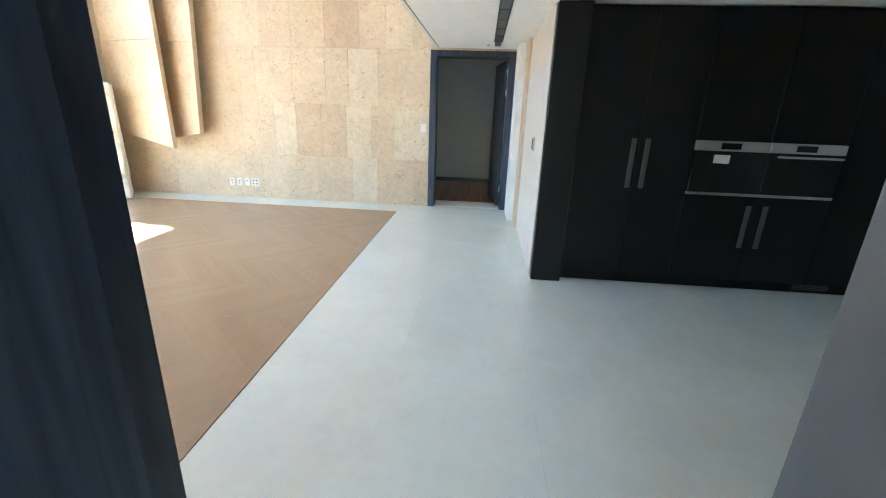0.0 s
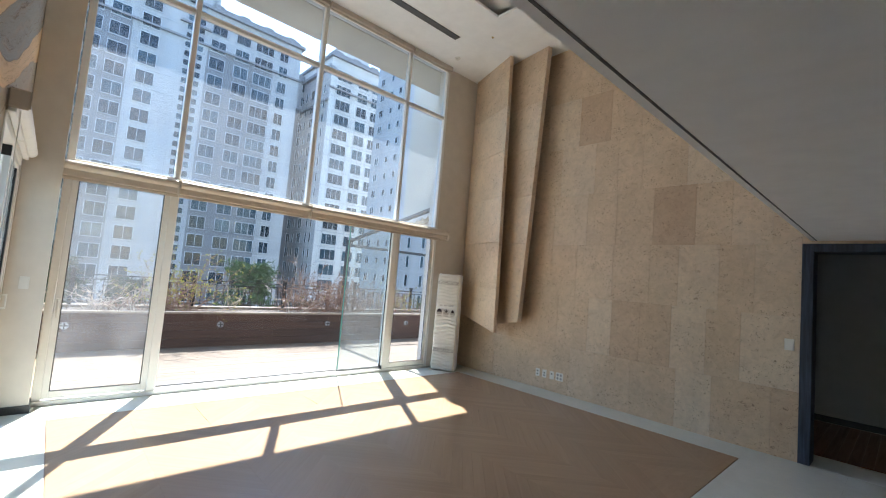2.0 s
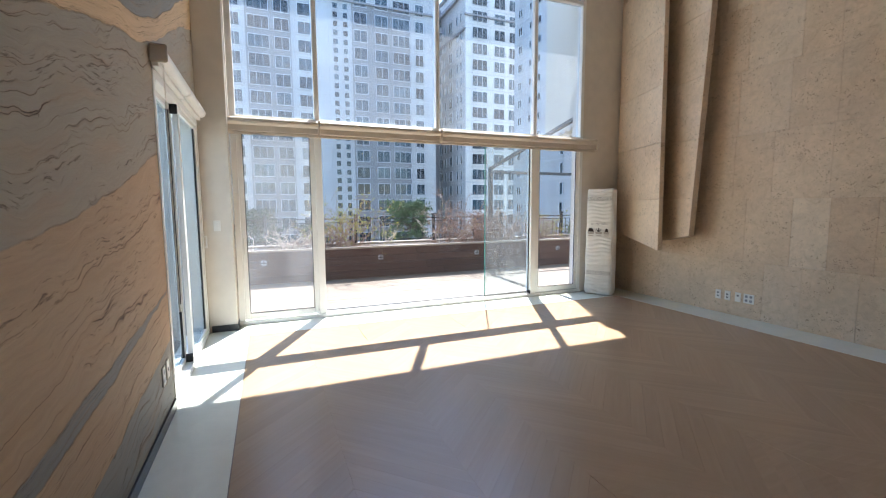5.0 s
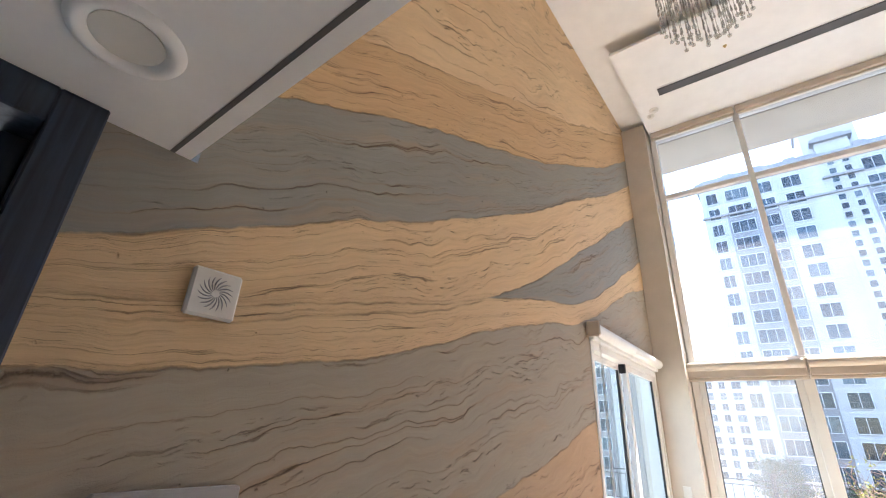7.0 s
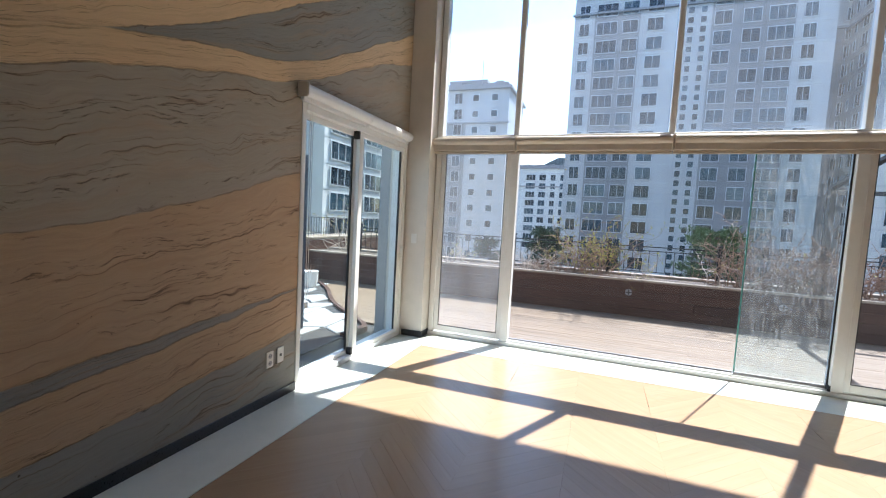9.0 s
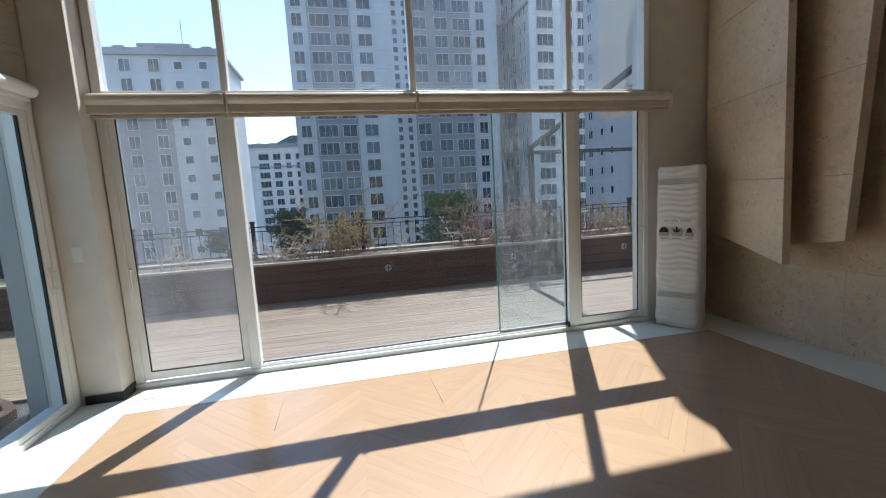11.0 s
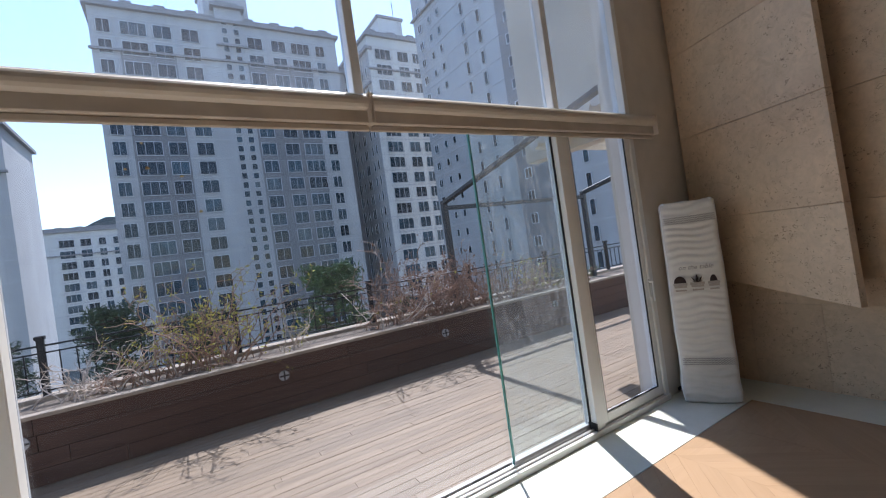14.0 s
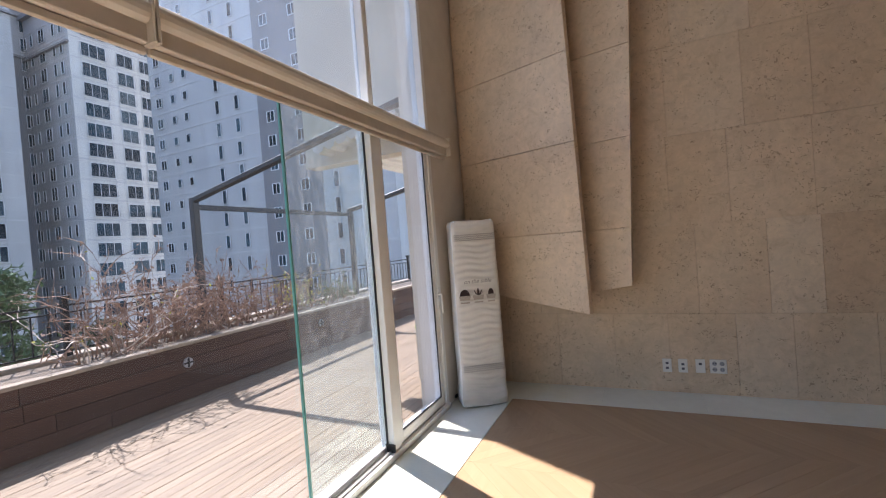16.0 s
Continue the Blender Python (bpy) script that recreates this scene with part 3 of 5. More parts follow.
# lower sashes
def sash(y0, y1, x, w, glass_mat, label):
    s = part("sash", boxes((x, y0, 0.06, x + 0.04, y0 + w, ZT - 0.01), (x, y1 - w, 0.06, x + 0.04, y1, ZT - 0.01), (x, y0 + w, 0.06, x + 0.04, y1 - w, 0.06 + w * 1.3), (x, y0 + w, ZT - 0.01 - w, x + 0.04, y1 - w, ZT - 0.01), bevel=0.003), M_FRAME, win, label)
    p = part("pane", boxes((x + 0.017, y0 + w, 0.06 + w * 1.3, x + 0.023, y1 - w, ZT - 0.01 - w)), glass_mat, s)
    p.visible_shadow = False
    a, b, c, d = y0 + w, y1 - w, 0.06 + w * 1.3, ZT - 0.01 - w
    part("seal", boxes((x + 0.024, a, c, x + 0.034, a + 0.009, d), (x + 0.024, b - 0.009, c, x + 0.034, b, d), (x + 0.024, a + 0.009, c, x + 0.034, b - 0.009, c + 0.009), (x + 0.024, a + 0.009, d - 0.009, x + 0.034, b - 0.009, d)), M_BLACK, s)
    return s
s1 = sash(WY0 + 0.07, Y1 - 0.045, XW - 0.055, 0.055, M_GLASS_MILK, "white sash with dim screened glass")
s2 = sash(Y3 + 0.05, WY1 - 0.06, XW - 0.055, 0.055, M_GLASS, "white framed narrow sash")
p = part("pane", boxes((FR + 0.022, Y1 + 0.045, 0.06, FR + 0.030, Y3 - 0.05, ZT)), M_GLASS, win)
p.visible_shadow = False
inner = part("sliding_pane", boxes((XW - 0.075, 3.745, 0.06, XW - 0.067, Y3 - 0.05, ZT)), M_GLASS_DUST, win, "frameless sliding glass with dusty streaks and painted sun glints")
inner.visible_shadow = False
part("glass_edge", boxes((XW - 0.079, 3.733, 0.06, XW - 0.063, 3.744, ZT)), M_EDGE, inner, "green polished glass edge")
part("bottom_rail", boxes((XW - 0.085, 3.733, 0.0605, XW - 0.058, Y3 - 0.066, 0.085), bevel=0.002), M_SILVER, inner, "grey aluminium bottom rail")
part("floor_rail", boxes((FR + 0.016, Y1 + 0.046, 0.0605, FR + 0.036, 3.73, 0.08)), M_SILVER, win, "grey aluminium rail")
part("seal", boxes((XW - 0.062, Y3 - 0.062, 0.06, XW - 0.05, Y3 - 0.051, ZT)), M_BLACK, win)
part("corner_block", boxes((XW - 0.07, Y3 - 0.065, 0.045, XW + 0.006, Y3 - 0.05, 0.10)), M_BLACK, win)


def lever(parent, x, y, z, d):
    h = part("window_handle", boxes((x, y - 0.014, z - 0.08, x + 0.012, y + 0.014, z + 0.08), (x + 0.012, y - 0.008, z + 0.05, x + 0.05, y + 0.008, z + 0.066), (x + 0.038, y - 0.008, z - 0.11 * d, x + 0.052, y + 0.008, z + 0.066), bevel=0.003), M_PLASTIC, parent, "white plastic pull handle")
    return h


lever(s2, XW, WY1 - 0.088, 1.0, 1)
lever(s1, XW, WY0 + 0.10, 1.0, 1)

# roller blinds: a cassette along the middle rail in two lengths, others under the ceiling
def cassette(name, y0, y1, z, x, label):
    b = thing(name, (x, (y0 + y1) / 2, z), label, "roller blind", "roller blinds on the tall window")
    bm = bmesh.new()
    rod(bm, (x, y0, z), (x, y1, z), 0.046, 16)
    part("cover", bm, M_BLIND, b, smooth=False)
    part("pelmet", boxes((x - 0.06, y0, z - 0.115, x + 0.006, y1, z - 0.03), (x - 0.04, y0, z - 0.15, x - 0.02, y1, z - 0.116), bevel=0.006), M_BLIND_FABRIC, b, "rolled cream fabric with its bottom bar")
    for y in (y0, y1 - 0.012):
        part("end_cap", boxes((x - 0.05, y, z - 0.125, x + 0.05, y + 0.012, z + 0.05), bevel=0.006), M_BLIND, b)
    return b
cassette("roller_blind", 0.16, 1.325, 2.46, XW + 0.075, "cream roller blind rolled up on the middle rail")
cassette("roller_blind", 1.33, 2.965, 2.46, XW + 0.075, "cream roller blind rolled up on the middle rail")
cassette("roller_blind", 2.97, 5.70, 2.46, XW + 0.075, "cream roller blind rolled up on the middle rail")
for a, b in ((WY0 + 0.02, Y1), (Y1, Y2), (Y2, Y3), (Y3, WY1)):
    q = thing("upper_roller_blind", (XW, (a + b) / 2, 5.5), "narrow cream blind rolled up under the high ceiling", "roller blind", "blinds under the ceiling")
    part("cover", boxes((XW + 0.005, a + 0.01, 5.515, XW + 0.075, b - 0.01, HIGH - 0.002), bevel=0.008), M_BLIND_FABRIC, q)
    part("bottom_bar", boxes((XW + 0.02, a + 0.015, 5.49, XW + 0.04, b - 0.015, 5.515), bevel=0.004), M_BLIND, q)

# ---- sliding side door in the sandstone wall ----
sd = thing("door_1", ((SD0 + SD1) / 2, -0.06, 0), "white framed glass sliding door to the stone paved terrace", "sliding door", kind="structure")
part("door_frame", boxes((SD0 - 0.055, -0.16, 0, SD0 - 0.001, 0.006, SDH), (SD1 + 0.001, -0.16, 0, SD1 + 0.055, 0.004, SDH), (SD1 + 0.055, -0.16, SDH - 0.06, SD0 - 0.055, 0.006, SDH + 0.018), bevel=0.004), M_FRAME, sd)
part("threshold", boxes((SD1 + 0.055, -0.20, -0.001, SD0 - 0.055, 0.004, 0.05), bevel=0.003), M_FRAME, sd)
SDM = -3.735
for x0, x1, y, w in ((SDM + 0.005, SD0 - 0.055, -0.10, 0.06), (SD1 + 0.055, SDM + 0.045, -0.045, 0.075)):
    s = part("sash", boxes((x0, y, 0.05, x0 + w, y + 0.04, SDH - 0.06), (x1 - w, y, 0.05, x1, y + 0.04, SDH - 0.06), (x0 + w, y, 0.05, x1 - w, y + 0.04, 0.095), (x0 + w, y, SDH - 0.11, x1 - w, y + 0.04, SDH - 0.06), bevel=0.003), M_FRAME, sd)
    p = part("pane", boxes((x0 + w, y + 0.017, 0.095, x1 - w, y + 0.023, SDH - 0.11)), M_GLASS_SIDE, s)
    p.visible_shadow = False
    part("seal", boxes((x0 + w, y + 0.012, 0.095, x0 + w + 0.016, y + 0.030, SDH - 0.11), (x1 - w - 0.016, y + 0.012, 0.095, x1 - w, y + 0.030, SDH - 0.11)), M_BLACK, s)
part("corner_block", boxes((SDM + 0.046, -0.06, SDH - 0.14, SDM + 0.075, -0.004, SDH - 0.062), (SDM + 0.046, -0.06, 0.05, SDM + 0.075, -0.004, 0.12)), M_BLACK, sd)
part("door_handle", boxes((SD1 + 0.078, -0.006, 0.95, SD1 + 0.105, 0.006, 1.17), (SD1 + 0.084, 0.006, 1.0, SD1 + 0.10, 0.045, 1.016), (SD1 + 0.084, 0.006, 1.12, SD1 + 0.10, 0.045, 1.136), (SD1 + 0.084, 0.035, 1.0, SD1 + 0.10, 0.047, 1.136), bevel=0.002), M_PLASTIC, sd)
sb = thing("side_roller_blind", (-3.75, 0.06, SDH + 0.07), "white roller blind rolled up over the sliding door", "roller blind")
for x0, x1 in ((SD1 + 0.06, SDM - 0.01), (SDM, SD0 + 0.05)):
    bm = bmesh.new()
    rod(bm, (x0, 0.055, SDH + 0.075), (x1, 0.055, SDH + 0.075), 0.05, 16)
    c = part("cover", bm, M_FRAME, sb)
    part("bottom_bar", boxes((x0 + 0.01, 0.01, SDH - 0.005, x1 - 0.01, 0.05, SDH + 0.03), bevel=0.005), M_FRAME, c)
part("end_cap", boxes((SD0 + 0.051, 0.002, SDH + 0.015, SD0 + 0.07, 0.11, SDH + 0.135), bevel=0.012), M_BLIND, sb, "beige plastic end cap")
part("pull_chain", boxes((SD0 - 0.03, 0.062, 0.75, SD0 - 0.027, 0.065, SDH + 0.03), (SD0 - 0.055, 0.062, 0.75, SD0 - 0.052, 0.065, SDH + 0.03), (SD0 - 0.056, 0.058, 0.70, SD0 - 0.026, 0.07, 0.75)), M_PLASTIC, sb)

# ---- entry doorway with deep dark casing ----
ed = thing("door_2", (0.95, -0.1, 0), "dark stained wooden door casing at the entry", "door casing", kind="structure")
part("jamb", boxes((0.388, -0.26, 0, 0.478, 0.055, LOW - 0.001), bevel=0.004), M_DARKWOOD, ed)
part("door_stop", boxes((0.4785, -0.26, 0, 0.53, -0.06, LOW - 0.092), bevel=0.004), M_DARKWOOD, ed)
part("head", boxes((0.478, -0.26, LOW - 0.09, 1.50, 0.055, LOW - 0.001), bevel=0.004), M_DARKWOOD, ed)
part("jamb", boxes((1.36, -0.26, 0, 1.50, 0.006, LOW - 0.092), bevel=0.004), plain("slate_grey_jamb", (0.085, 0.095, 0.11), 0.5), ed, "slate grey jamb")

# ---- bedroom doorway in the limestone wall ----
bd = thing("door_3", (0.74, YT, 0), "dark stained bedroom door standing open", "door", kind="structure")
for a, b, z0, z1 in ((DX0, DX0 + 0.10, 0, DH - 0.003), (DX1 - 0.09, DX1, 0, DH - 0.003), (DX0 + 0.10, DX1 - 0.09, DH - 0.09, DH - 0.003)):
    part("door_frame", boxes((a, YT - 0.012, z0, b, YT + 0.26, z1), bevel=0.004), M_DARKWOOD, bd)
leaf_bm = boxes((1.225, YT + 0.27, 0.01, 1.265, YT + 1.12, DH - 0.10), bevel=0.003)
bmesh.ops.rotate(leaf_bm, verts=leaf_bm.verts[:], cent=(1.265, YT + 0.27, 0), matrix=Matrix.Rotation(radians(8.4), 3, "Z"))
leaf = part("door_leaf", leaf_bm, M_DARKWOOD, bd)
for z in (0.25, 1.72, 2.02):
    part("hinge", boxes((1.252, YT + 0.235, z, 1.272, YT + 0.285, z + 0.09), bevel=0.002), M_STEEL, bd)
handle_bm = boxes((1.16, YT + 1.03, 0.98, 1.224, YT + 1.06, 1.01), (1.16, YT + 0.92, 0.98, 1.175, YT + 1.06, 1.01), bevel=0.004)
bmesh.ops.rotate(handle_bm, verts=handle_bm.verts[:], cent=(1.265, YT + 0.27, 0), matrix=Matrix.Rotation(radians(8.4), 3, "Z"))
part("door_handle", handle_bm, M_STEEL, leaf)
single("wall_bedroom", boxes((-0.3, YT + 2.6, 0, 2.2, YT + 2.75, 2.6), (-0.45, YT + 0.24, 0, -0.3, YT + 2.75, 2.6), (2.05, YT + 0.24, 0, 2.2, YT + 1.6, 2.6), (2.05, YT + 1.6, 0, 2.2, YT + 2.75, 1.0), (2.05, YT + 1.6, 1.32, 2.2, YT + 2.75, 2.6)), M_GREY_WALL, "grey papered bedroom wall", "wall", "structure")
single("baseboard_bedroom", boxes((-0.3, YT + 2.585, 0, 2.05, YT + 2.6, 0.09)), M_SKIRT, "black bedroom skirting", "baseboard", "structure")
fl = thing("floor_bedroom", (0.9, YT + 1.4, 0), "reddish wooden bedroom floor", "floor", kind="structure")
bm = boxes((-0.05, -1.0, -0.006, 0.05, 1.0, 0.003), bevel=0.001)
board = finish(bm, "board", M_REDWOOD)
for i in range(22):
    o = new("board", board)
    o.parent = fl
    o.location = (-1.1 + 0.102 * i, 0.15, 0)

# ---- limestone fins ----
def fin(name, pts_low, pts_high, label):
    """A slab from four plan points at the foot, each with its own height, to four at the top."""
    bm = bmesh.new()

    def corner(a, b, z):
        f = max(0.0, (z - a[2]) / (b[2] - a[2]))
        return tuple(p + (q - p) * f for p, q in zip(a, b))
    cuts = [0.0, 1.525, 2.315, 3.105, 3.90, 4.69, HIGH]
    for z0, z1 in zip(cuts, cuts[1:]):
        lo = [bm.verts.new(corner(a, b, z0 + 0.002)) for a, b in zip(pts_low, pts_high)]
        hi = [bm.verts.new(corner(a, b, z1 - 0.002)) for a, b in zip(pts_low, pts_high)]
        bm.faces.new(lo[::-1])
        bm.faces.new(hi)
        for i in range(4):
            bm.faces.new((lo[i], lo[(i + 1) % 4], hi[(i + 1) % 4], hi[i]))
    bmesh.ops.bevel(bm, geom=list(bm.edges), offset=0.002, segments=1, affect="EDGES")
    return single(name, bm, M_LIME_FIN, label, "wall panel")
fin("wall_panel", [(-4.98, 6.23, 1.00), (-3.735, 5.80, 0.80), (-3.715, 5.86, 0.80), (-4.96, 6.288, 1.00)], [(-4.98, 6.23, HIGH - 0.002), (-3.82, 5.82, HIGH - 0.002), (-3.80, 5.88, HIGH - 0.002), (-4.96, 6.288, HIGH - 0.002)], "tall slanting limestone panel leaning off the wall")
fin("wall_panel", [(-4.05, 6.20, 0.90), (-3.39, 5.97, 1.02), (-3.38, 6.06, 1.02), (-4.05, 6.287, 0.90)], [(-4.05, 6.12, HIGH - 0.002), (-3.14, 5.97, HIGH - 0.002), (-3.13, 6.06, HIGH - 0.002), (-4.05, 6.287, HIGH - 0.002)], "narrow tapering limestone panel behind the slanting one")

# ---- terrace ----
DZ = -0.05
single("terrace_slab", boxes((-9.6, -9.0, DZ - 0.4, XW - 0.26, 14.0, DZ - 0.03), (XW - 0.26, -9.0, DZ - 0.4, 1.0, -0.225, DZ - 0.03)), M_MORTAR, "terrace slab", "terrace", "structure")
PX = -8.13
deck = thing("deck", (-6.7, 4, DZ), "weathered wooden terrace decking", "decking", kind="structure")
plank = finish(boxes((-0.0466, -2.0014, -0.028, 0.0466, 2.0014, 0.0), bevel=0.002), "plank", M_DECK)
for i in range(32):
    x = XW - 0.31 - 0.0955 * i
    off = random.uniform(-2.0, 2.0)
    for j in range(-1, 4):
        yc = off + 4.004 * j
        o = new("plank", plank)
        o.parent = deck
        o.location = (x + 6.7, yc - 4, random.uniform(-0.0015, 0.0015))

# planter with clad front, lamps, cap and soil
pl = thing("planter", (PX - 0.5, 3.5, DZ), "long brown clad terrace planter with dry shrubs", "planter", kind="structure")
clad = finish(boxes((-0.012, -1.5, -0.076, 0.012, 1.5, 0.076), bevel=0.003), "cladding_board", M_CLAD)
for r in range(4):
    off = random.uniform(-1.4, 0)
    for j in range(-1, 5):
        o = new("cladding_board", clad)
        o.parent = pl
        o.location = (0.5 - 0.012, -3.5 + off + 3.004 * j, 0.085 + 0.156 * r)
part("body", boxes((PX - 0.86, -4.0, DZ, PX - 0.025, 13.5, 0.575)), M_CAP, pl)
part("cap", boxes((PX - 0.10, -4.0, 0.577, PX + 0.02, 13.5, 0.615), (PX - 0.98, -4.0, 0.577, PX - 0.72, 13.5, 0.64), bevel=0.005), M_CAP, pl, "weathered pale coping")
part("soil", boxes((PX - 0.72, -4.0, 0.577, PX - 0.10, 13.5, 0.595)), M_SOIL, pl)
for y in (0.58, 2.866, 5.14, 7.42, 9.7):
    lamp = thing("planter_lamp", (PX, y, 0.377), "round white wall lamp with a cross guard on the planter", "wall lamp", "planter lamps")
    bm = bmesh.new()
    rod(bm, (PX + 0.001, y, 0.377), (PX + 0.02, y, 0.377), 0.058, 20)
    part("lens", bm, M_SILVER, lamp)
    part("cross_guard", boxes((PX + 0.02, y - 0.008, 0.325, PX + 0.032, y + 0.008, 0.429), (PX + 0.02, y - 0.052, 0.369, PX + 0.032, y + 0.052, 0.385)), M_RAIL, lamp)

# railing
RX = -8.90
rail = thing("railing", (RX, 3.5, 0.64), "black iron railing behind the planter", "railing", kind="structure")
post = finish(boxes((-0.03, -0.03, 0, 0.03, 0.03, 0.60), (-0.042, -0.042, 0.60, 0.042, 0.042, 0.64), bevel=0.004), "post", M_RAIL)
bar = finish(boxes((-0.006, -0.006, 0.06, 0.006, 0.006, 0.47)), "baluster", M_RAIL)
ys = [0.63 + 1.87 * i for i in range(-2, 7)]
for y in ys:
    o = new("post", post)
    o.parent, o.location = rail, (0, y - 3.5, 0)
for a, b in zip(ys, ys[1:]):
    part("rail", boxes((RX - 0.012, a + 0.03, 1.165, RX + 0.012, b - 0.03, 1.185), (RX - 0.010, a + 0.03, 1.09, RX + 0.010, b - 0.03, 1.106), (RX - 0.010, a + 0.03, 0.69, RX + 0.010, b - 0.03, 0.705)), M_RAIL, rail)
    n = 13
    for i in range(1, n):
        o = new("baluster", bar)
        o.parent, o.location = rail, (0, a + (b - a) * i / n - 3.5, 0)

# shrubs
def shrub(at, h, spread, n, twig, leaf_mat, leaves, label, seed, leaf_size=0.025):
    rnd = random.Random(seed)
    t = thing("shrub", at, label, "shrub", "shrubs in the planter")
    bm, lf = bmesh.new(), bmesh.new()
    for i in range(n):
        a = rnd.uniform(0, math.tau)
        p = Vector(at) + Vector((rnd.gauss(0, 0.06), rnd.gauss(0, spread * 0.35), 0))
        d = Vector((math.cos(a) * 0.45, math.sin(a) * 0.8 * spread, 1.0)).normalized()
        L = h * rnd.uniform(0.5, 1.15)
        pts, k = [p.copy()], rnd.randint(5, 8)
        for s in range(k):
            d = (d + Vector((rnd.gauss(0, 0.25), rnd.gauss(0, 0.32), rnd.gauss(-0.06, 0.22)))).normalized()
            p = p + d * L / k
            p.z = max(p.z, at[2] + 0.03)
            pts.append(p.copy())
            if s > 0 and rnd.random() < 0.8:
                e = (d + Vector((rnd.gauss(0, 0.7), rnd.gauss(0, 0.7), rnd.gauss(0.1, 0.5)))).normalized()
                q = [p.copy()]
                for _ in range(3):
                    e = (e + Vector((rnd.gauss(0, 0.3), rnd.gauss(0, 0.3), rnd.gauss(0, 0.3)))).normalized()
                    q.append(q[-1] + e * L * rnd.uniform(0.06, 0.13))
                tube(bm, q, [0.005, 0.0045, 0.0035, 0.002], 3)
                for _ in range(leaves):
                    c = q[rnd.randint(1, 3)] + Vector((rnd.gauss(0, 0.02), rnd.gauss(0, 0.02), rnd.gauss(0, 0.02)))
                    u = Vector((rnd.gauss(0, 1), rnd.gauss(0, 1), rnd.gauss(0, 1))).normalized() * leaf_size * rnd.uniform(0.5, 1.2)
                    w = u.orthogonal().normalized() * u.length * 0.45
                    lf.faces.new([lf.verts.new(c - u), lf.verts.new(c + w), lf.verts.new(c + u), lf.verts.new(c - w)])
        r = rnd.uniform(0.006, 0.011)
        tube(bm, pts, [r * (1 - 0.8 * j / k) for j in range(k + 1)], 4)
    part("stems", bm, twig, t)
    if leaves:
        part("leaves", lf, leaf_mat, t)
    else:
        lf.free()
    return t
SZ = 0.595
red = "tangled leafless red-brown shrub in the planter"
yel = "spindly shrub with sparse yellow-green leaves in the planter"
gry = "low tangle of pale dry twigs in the planter"
shrub((-8.52, 1.05, SZ), 0.55, 0.9, 34, M_TWIG_PALE, M_BUD, 0, gry, 11)
shrub((-8.50, 1.60, SZ), 0.5, 0.7, 20, M_TWIG, M_BUD, 0, gry, 12)
shrub((-8.55, 1.90, SZ), 1.1, 0.6, 24, M_TWIG, M_BUD, 6, yel, 13)
shrub((-8.50, 2.40, SZ), 1.1, 0.6, 26, M_TWIG, M_BUD, 6, yel, 14)
shrub((-8.55, 3.05, SZ), 0.55, 0.5, 8, M_TWIG_PALE, M_BUD, 2, gry, 15)
shrub((-8.45, 4.45, SZ), 1.1, 0.7, 7, M_TWIG_PALE, M_BUD, 1, gry, 23)
shrub((-8.55, 4.75, SZ), 1.15, 0.8, 40, M_TWIG, M_TWIG, 3, red, 16)
shrub((-8.50, 5.30, SZ), 1.05, 0.8, 42, M_TWIG, M_TWIG, 4, red, 17)
shrub((-8.55, 5.85, SZ), 0.95, 0.8, 38, M_TWIG, M_TWIG, 3, red, 18)
shrub((-8.50, 6.55, SZ), 0.75, 0.8, 40, M_TWIG, M_TWIG, 3, red, 19)
shrub((-8.55, 7.40, SZ), 0.7, 0.8, 34, M_TWIG, M_BUD, 3, red, 20)
shrub((-8.50, 8.30, SZ), 0.50, 0.8, 24, M_TWIG, M_PINE, 8, "low green shrub in the planter", 21)
shrub((-8.50, -0.4, SZ), 0.50, 0.8, 14, M_TWIG_PALE, M_BUD, 2, gry, 22)

# retractable pergola awning
pg = thing("pergola", (-8.75, 7.5, 0.6), "charcoal metal pergola with a folded awning", "pergola")
for y in (5.85, 9.33):
    part("post", boxes((-8.82, y - 0.045, 0.60, -8.73, y + 0.045, 2.40), bevel=0.006), M_PERG, pg)
    bm = bmesh.new()
    rod(bm, (-8.80, y, 2.36), (-5.4, y, 3.04), 0.05, 6)
    part("arm", bm, M_PERG, pg)
part("front_beam", boxes((-8.81, 5.90, 2.24, -8.74, 9.28, 2.31), bevel=0.005), M_PERG, pg)
aw = bmesh.new()
for i in range(7):
    x = -6.75 + 0.17 * i
    z = 2.80 + 0.2 * (x + 6.75)
    rod(aw, (x, 6.05, z), (x, 9.2, z), 0.09, 8)
part("folded_canopy", aw, plain("cream_awning_cloth", (0.70, 0.66, 0.58), 0.8), pg, "cream cloth gathered in folds")

# projecting upper wall, eaves and outside pier
single("facade_wing", boxes((-7.18, YT + 0.02, 2.62, XW - 0.252, YT + 0.24, 6.6), (-5.75, YT + 0.02, DZ, XW - 0.252, YT + 0.24, 2.618), (XW - 0.30, 5.52, DZ, XW - 0.252, YT + 0.02, 6.6)), M_EXT, "cream rendered projecting outside wall", "facade", "structure")
single("eaves", boxes((-6.15, -1.2, 5.62, XW - 0.302, YT + 0.018, 6.3), (-6.22, -1.2, 5.80, -6.151, YT + 0.018, 6.35)), M_EXT, "cream rendered projecting eaves", "eaves", "structure")
single("facade_south", boxes((SD0 + 0.25, -0.60, DZ, SD0 + 0.45, -0.23, 2.8)), M_GREY_WALL, "grey outside wall beside the sliding door", "facade", "structure")
single("facade_pilaster", boxes((XW - 0.25, -0.36, DZ, SD1 - 0.002, -0.222, 5.6), bevel=0.004), M_GREY_WALL, "grey outside return beside the sliding door", "facade", "structure")
panel = thing("shutter_panel", (-4.34, -1.25, DZ), "dark navy upright panel on the terrace", "panel")
